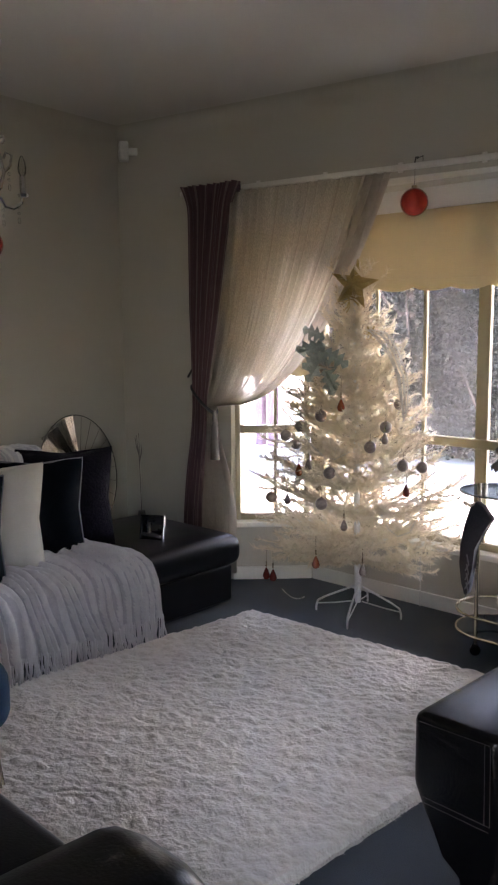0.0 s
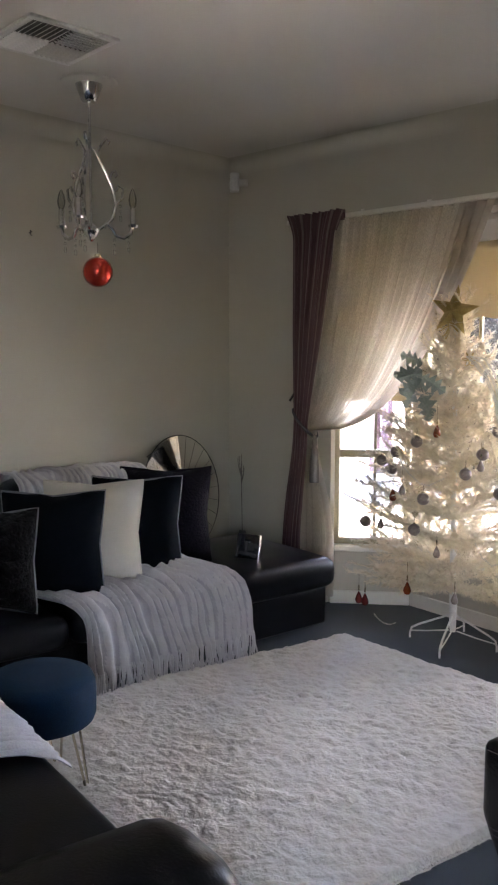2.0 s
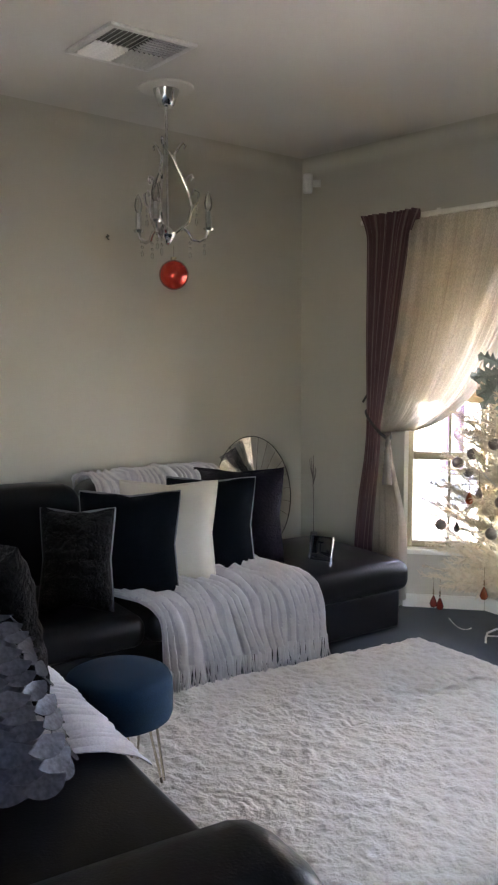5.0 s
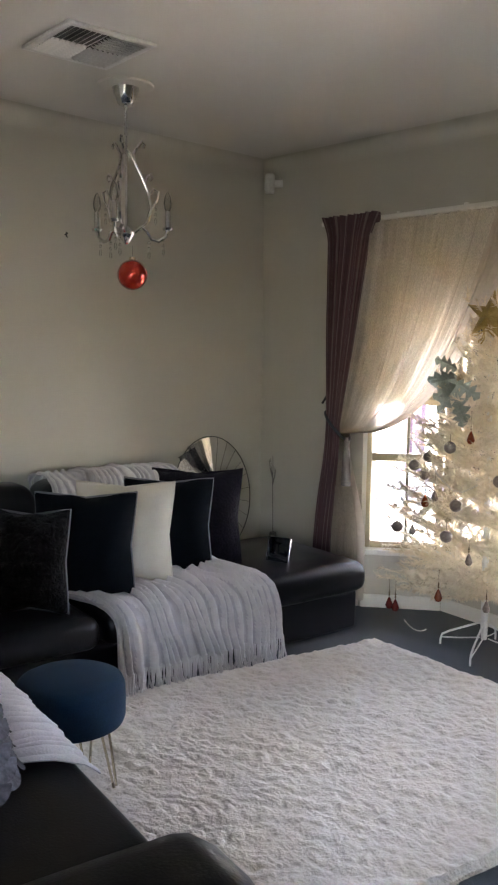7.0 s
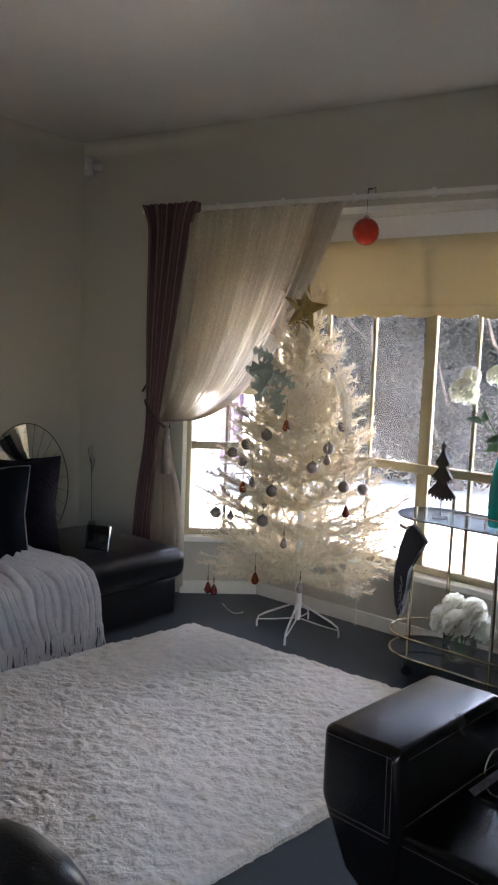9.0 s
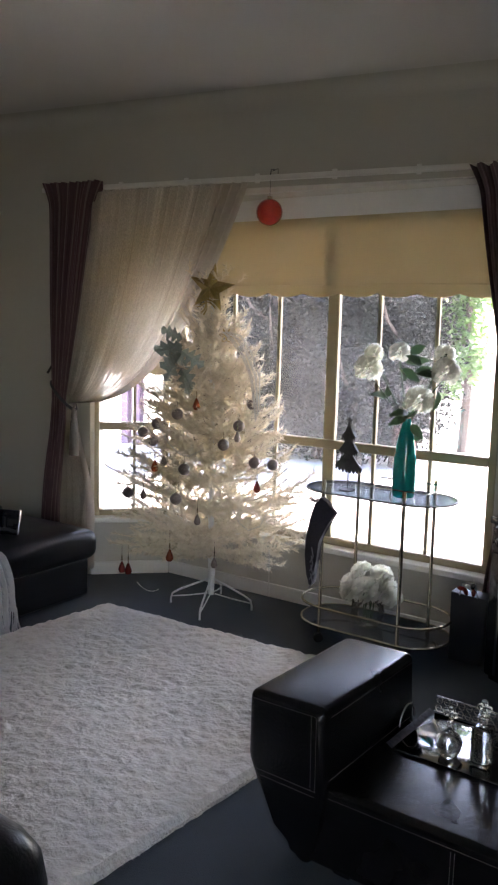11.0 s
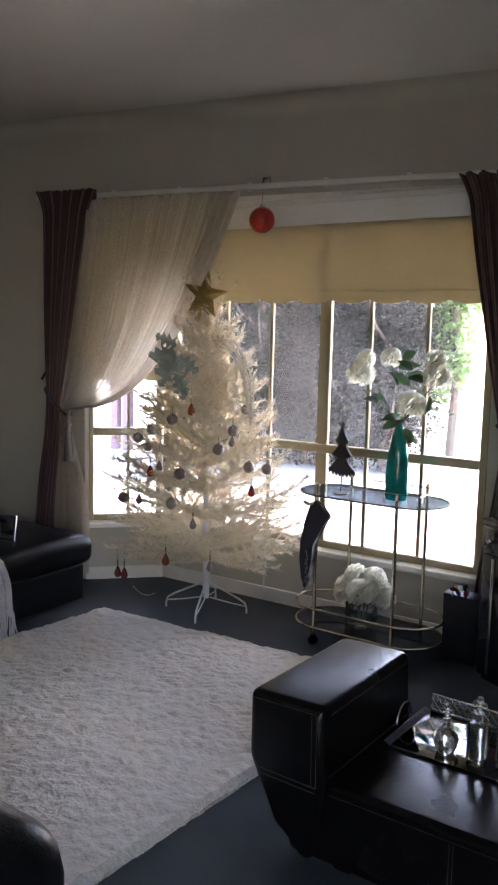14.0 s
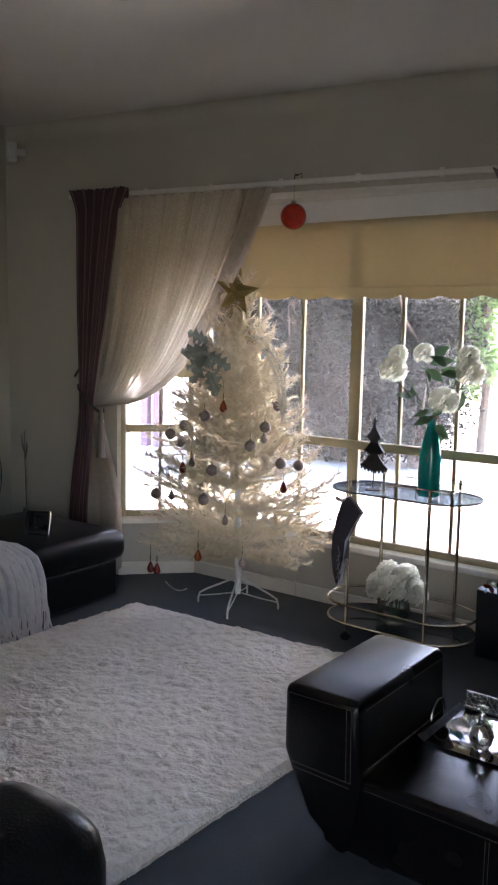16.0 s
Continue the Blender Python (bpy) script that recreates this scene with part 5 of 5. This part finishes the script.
for k in range(14):
    a = rng.uniform(0, 6.3)
    bmesh.ops.create_icosphere(bm, subdivisions=1, radius=rng.uniform(0.006, 0.010), matrix=pose(-0.012 + 0.028 * math.cos(a), 0.014 * math.sin(a), 0.672 + rng.uniform(-0.008, 0.008)))
part("cuff", bm, CREAM, sock, "pale fluffy cuff")
for z in (0.30, 0.34, 0.38, 0.42):
    bm = bmesh.new()
    tube(bm, [(-0.015, -0.02, z + 0.04), (-0.004, -0.022, z), (-0.02, -0.021, z - 0.03)], 0.003, 5)
    part("braid", bm, PIPING, sock)

# ---- cabinet, gift bag ----
CAB = pose(3.085, -0.335, 0, 0, 0, -38)
cab = thing("cabinet", "gloss black corner cabinet with small drawers and chrome strips", "cabinet", CAB)
part("carcass", boxm((0.0, 0.0, 0.02), (0.46, 0.24, 0.66), 0.004), GLOSS_BLACK, cab)
part("top", boxm((-0.012, -0.012, 0.661), (0.472, 0.25, 0.69), 0.005), GLOSS_BLACK, cab)
part("plinth", boxm((0.01, 0.015, 0.0), (0.45, 0.23, 0.019)), GLOSS_BLACK, cab)
for k in range(4):
    x = 0.008 + 0.113 * k
    d = part("drawer", boxm((x, -0.012, 0.555), (x + 0.105, -0.0005, 0.65), 0.003), GLOSS_BLACK, cab)
    bm = bmesh.new()
    lathe(bm, [(0, 0), (0.005, 0.0), (0.005, 0.008), (0.012, 0.016), (0.0125, 0.022), (0.007, 0.028), (0, 0.03)], 16, pose(x + 0.052, -0.012, 0.605, 90))
    part("knob", bm, CHROME, d, "round chrome knob")
for k in range(2):
    x = 0.008 + 0.226 * k
    d = part("door", boxm((x, -0.012, 0.03), (x + 0.218, -0.0005, 0.545), 0.003), GLOSS_BLACK, cab)
    for xx in (x + 0.055, x + 0.16):
        part("strip", boxm((xx, -0.017, 0.04), (xx + 0.016, -0.0125, 0.535), 0.002), CHROME, d, "chrome strip")
bag = thing("gift_bag", "dark gift bag with a red and white bow", "gift bag", pose(2.985, -0.17, 0, 0, 0, -8))
bm = bmesh.new()
prism(bm, [(-0.075, 0.0), (0.075, 0.0), (0.085, 0.30), (-0.08, 0.31)], -0.05, 0.05, "y", 0.004, 2)
part("bag_body", bm, PAPER_BAG, bag)
bm = bmesh.new()
tube(bm, [(-0.04, -0.052, 0.30), (-0.03, -0.055, 0.36), (0.03, -0.055, 0.36), (0.04, -0.052, 0.30)], 0.003, 6)
part("handle", bm, PIPING, bag)
for k, (x, z, mat) in enumerate(((-0.03, 0.335, CRIMSON), (0.005, 0.345, PETAL), (-0.01, 0.325, CRIMSON), (0.025, 0.325, CRIMSON), (0.02, 0.350, GLOSS_BLACK))):
    bm = bmesh.new()
    bmesh.ops.create_icosphere(bm, subdivisions=2, radius=0.013, matrix=pose(x, -0.062, z, 0, 30 * k) @ Matrix.Diagonal((1.5, 0.7, 0.8, 1)))
    part("bow_loop", bm, mat, bag, "red and white bow")

# ---- tray and bottles on the bench ----
TR = pose(3.268, -1.468, 0.241, 0, 0, -10)
tray = thing("tray", "silver tray with a mirrored base and pierced gallery", "tray", TR)
part("mirror_base", boxm((-0.19, -0.145, 0.0), (0.19, 0.145, 0.008), 0.002), DARK_MIRROR, tray)
def pierced(length, h):
    """A strip of lacework: rings and crosses between two rails."""
    bm = bmesh.new()
    tube(bm, [(-length / 2, 0, 0.004), (length / 2, 0, 0.004)], 0.003, 6)
    tube(bm, [(-length / 2, 0, h), (length / 2, 0, h)], 0.003, 6)
    n = int(length / 0.024)
    for k in range(n):
        for j in range(2):
            x, z = -length / 2 + (k + 0.5) * length / n, 0.004 + (j + 0.5) * (h - 0.004) / 2
            tube(bm, [(x + 0.0095 * math.cos(i * math.pi / 4), 0, z + 0.0095 * math.sin(i * math.pi / 4)) for i in range(8)], 0.0017, 4, True)
            tube(bm, [(x - 0.012, 0, z), (x + 0.012, 0, z)], 0.0013, 4)
    return bm
part("gallery", pierced(0.36, 0.05), CHROME, tray, at=pose(-0.015, 0.15, 0.006, -22))
part("gallery", pierced(0.28, 0.05), CHROME, tray, at=pose(0.195, 0, 0.006, 0, 22, 90))
for sx in (-1,):
    part("end_plate", boxm((-0.022, -0.145, -0.0015), (0.0, 0.145, 0.0015), 0.001), SILVER, tray, at=pose(-0.19, 0, 0.006, 0, 30))
    bm = bmesh.new()
    tube(bm, [(-0.215 + 0.0, 0.05 * math.cos(t), 0.025 + 0.055 * math.sin(t)) for t in [i * math.pi / 10 for i in range(11)]], 0.0035, 8)
    part("handle", bm, CHROME, tray)


def bottle(label, at, prof, stop, square=0.0, steps=28):
    b = thing("glass_bottle", label, "bottle", TR @ pose(*at), "glass bottles")
    bm = bmesh.new()
    if square:
        box(bm, (-square, -square, 0.0), (square, square, prof[0]), 0.008, 3)
        lathe(bm, [(0.012, prof[0] - 0.001), (0.013, prof[0] + 0.02), (0.016, prof[0] + 0.022), (0.016, prof[0] + 0.03), (0, prof[0] + 0.03)], 18)
        top = prof[0] + 0.03
    else:
        lathe(bm, prof, steps)
        if steps > 20:
            for v in bm.verts:
                k = 1 + 0.035 * math.cos(12 * math.atan2(v.co.y, v.co.x))
                v.co.x, v.co.y = v.co.x * k, v.co.y * k
        top = prof[-1][1]
    part("body", bm, CUT, b)
    bm = bmesh.new()
    for x, z, r in stop:
        bmesh.ops.create_icosphere(bm, subdivisions=2, radius=r, matrix=pose(x, 0, top + z))
    lathe(bm, [(0, top), (0.009, top + 0.001), (0.006, top + 0.012), (0.004, top + 0.03), (0, top + 0.03)], 10)
    part("stopper", bm, CUT, b, "clover-shaped glass stopper")


CUT = material("cut_glass", (0.88, 0.89, 0.84), 0.03, dark=(0.8, 0.81, 0.76), scale=30, fine=80, bump=0.3, distance=0.003, transmission=1.0)
clover = ((-0.013, 0.022, 0.0095), (0.013, 0.022, 0.0095), (0, 0.036, 0.011), (0, 0.015, 0.007))
bottle("round ribbed cut-glass bottle with a clover stopper", (-0.045, -0.085, 0.009), [(0, 0), (0.022, 0), (0.024, 0.006), (0.032, 0.020), (0.036, 0.038), (0.032, 0.056), (0.017, 0.072), (0.009, 0.082), (0.009, 0.096), (0.012, 0.099), (0, 0.101)], clover)
bottle("square pressed-glass bottle with a clover stopper", (0.045, -0.075, 0.009), [0.112], clover, 0.026)
bottle("tall faceted glass decanter with a round stopper", (0.14, -0.05, 0.009), [0.20], ((0, 0.026, 0.019),), 0.040)

# ---- silver scalloped tree on the near sofa ----
cone = thing("silver_tree", "table tree of aged silver shell-shaped scales", "ornament", SOFA2 @ pose(-0.915, -0.262, 0.457) @ Matrix.Diagonal((1.2, 1.2, 0.93, 1)))
bm = bmesh.new()
lathe(bm, [(0, 0), (0.078, 0), (0.070, 0.06), (0.046, 0.20), (0.024, 0.33), (0.012, 0.39), (0, 0.40)], 24)
part("core", bm, SILVER, cone)
def scale_mesh(r):
    """A ribbed fan."""
    bm = bmesh.new()
    n = 20
    rows = []
    for i in range(4):
        t = i / 3
        rows.append([bm.verts.new((r * t * math.sin(a), -r * 0.24 * t * t - 0.05 * r - (0.03 * r if j % 2 else 0) * t + (r * t * math.sin(a)) ** 2 / 0.2, -r * t * math.cos(a))) for j in range(n + 1) for a in [radians(-68 + 136 * j / n)]])
    for a, b in zip(rows, rows[1:]):
        for j in range(n):
            bm.faces.new((a[j], b[j], b[j + 1], a[j + 1]))
    bmesh.ops.remove_doubles(bm, verts=bm.verts[:], dist=1e-5)
    bmesh.ops.recalc_face_normals(bm, faces=bm.faces[:])
    bmesh.ops.solidify(bm, geom=bm.faces[:], thickness=0.0012)
    return mesh_of("scale", bm, SILVER)
scales = {s: scale_mesh(s) for s in (0.052, 0.045, 0.038, 0.030)}
for i, (z, r, n, s) in enumerate(((0.065, 0.090, 10, 0.052), (0.105, 0.082, 10, 0.052), (0.145, 0.074, 9, 0.052), (0.185, 0.066, 9, 0.045), (0.225, 0.057, 8, 0.045), (0.262, 0.049, 7, 0.045),
                                   (0.298, 0.042, 7, 0.038), (0.33, 0.034, 6, 0.038), (0.36, 0.027, 5, 0.038), (0.388, 0.02, 5, 0.030), (0.41, 0.012, 4, 0.030))):
    for k in range(n):
        a = 2 * math.pi * (k + 0.5 * (i % 2)) / n
        ob = new("scale", scales[s])
        ob.parent = cone
        ob.matrix_basis = Matrix.Translation(((r + 0.010 * (k % 2)) * math.sin(a), -(r + 0.010 * (k % 2)) * math.cos(a), z)) @ Euler((radians(-22), 0, a)).to_matrix().to_4x4()

# ---- mirrored fan and wire plant frame behind the sofa ----
fan = thing("wall_mirror_fan", "round wire ornament with mirrored fan segments behind the sofa", "ornament", pose(0.17, -0.545, 0.62, 0, 0, 98) @ pose(0, 0, 0, -8))
bm = bmesh.new()
tube(bm, [(0.33 * math.cos(i * math.pi / 24), 0, 0.33 * math.sin(i * math.pi / 24)) for i in range(48)], 0.0026, 8, True)
part("rim", bm, IRON, fan)
bm = bmesh.new()
tube(bm, [(0.10 * math.cos(i * math.pi / 16), 0, 0.10 * math.sin(i * math.pi / 16)) for i in range(32)], 0.004, 8, True)
part("hub_ring", bm, IRON, fan)
for k in range(24):
    a, b = k * math.pi / 12, (k + 0.92) * math.pi / 12
    bm = bmesh.new()
    tube(bm, [(0.10 * math.cos(a), 0, 0.10 * math.sin(a)), (0.33 * math.cos(a), 0, 0.33 * math.sin(a))], 0.0012, 6)
    part("spoke", bm, IRON, fan)
    if 6 <= k <= 13:
        bm = bmesh.new()
        y = 0.012 + 0.012 * (k % 3)
        vs = [(0.12 * math.cos(a), -y, 0.12 * math.sin(a)), (0.325 * math.cos(a), -y, 0.325 * math.sin(a)), (0.325 * math.cos(b), y, 0.325 * math.sin(b)), (0.12 * math.cos(b), y, 0.12 * math.sin(b))]
        bm.faces.new([bm.verts.new(v) for v in vs])
        bmesh.ops.solidify(bm, geom=bm.faces[:], thickness=0.002)
        part("mirror_blade", bm, MIRROR, fan, "bright mirrored blade", smooth=False)
pot = thing("dried_stem_vase", "tall thin dark stem in a floor vase in the corner", "vase", pose(0.20, -0.09, 0))
bm = bmesh.new()
lathe(bm, [(0, 0), (0.05, 0), (0.055, 0.02), (0.05, 0.18), (0.025, 0.30), (0.02, 0.34), (0, 0.34)], 20)
part("body", bm, TASSEL, pot)
bm = bmesh.new()
tube(bm, [(0, 0, 0.3), (-0.005, 0, 0.55), (-0.012, 0, 0.70)], [0.0025, 0.0025, 0.002], 6)
for k in range(9):
    a = k * 0.7
    tube(bm, [(-0.008, 0, 0.62 + 0.008 * k), (-0.01 + 0.015 * math.cos(a), 0.015 * math.sin(a), 0.67 + 0.01 * k), (-0.012 + 0.02 * math.cos(a), 0.02 * math.sin(a), 0.71 + 0.012 * k)], 0.0018, 5)
part("stem", bm, TASSEL, pot)
frame_thing = thing("photo_frame", "small silver-edged photo frame standing on the sofa end", "photo frame", pose(0.82, -0.70, 0.374, 0, 0, 20))
part("panel", boxm((-0.055, -0.006, 0.005), (0.055, 0.006, 0.125), 0.002), GLOSS_BLACK, frame_thing, at=pose(0, 0, 0, -14))
bm = bmesh.new()
for lo, hi in (((-0.06, 0.0), (-0.052, 0.13)), ((0.052, 0.0), (0.06, 0.13)), ((-0.052, 0.0), (0.052, 0.008)), ((-0.052, 0.122), (0.052, 0.13))):
    box(bm, (lo[0], -0.009, lo[1]), (hi[0], 0.009, hi[1]), 0.002)
part("border", bm, GLOSS_BLACK, frame_thing, at=pose(0, 0, 0, -14))
part("edge_strip", boxm((0.0605, -0.010, 0.0), (0.066, 0.010, 0.13), 0.002), CHROME, frame_thing, "bright metal edge", at=pose(0, 0, 0, -14))
part("strut", boxm((-0.015, 0.0, 0.0), (0.015, 0.004, 0.11), 0.001), GLOSS_BLACK, frame_thing, at=pose(0, 0.055, 0, 22))
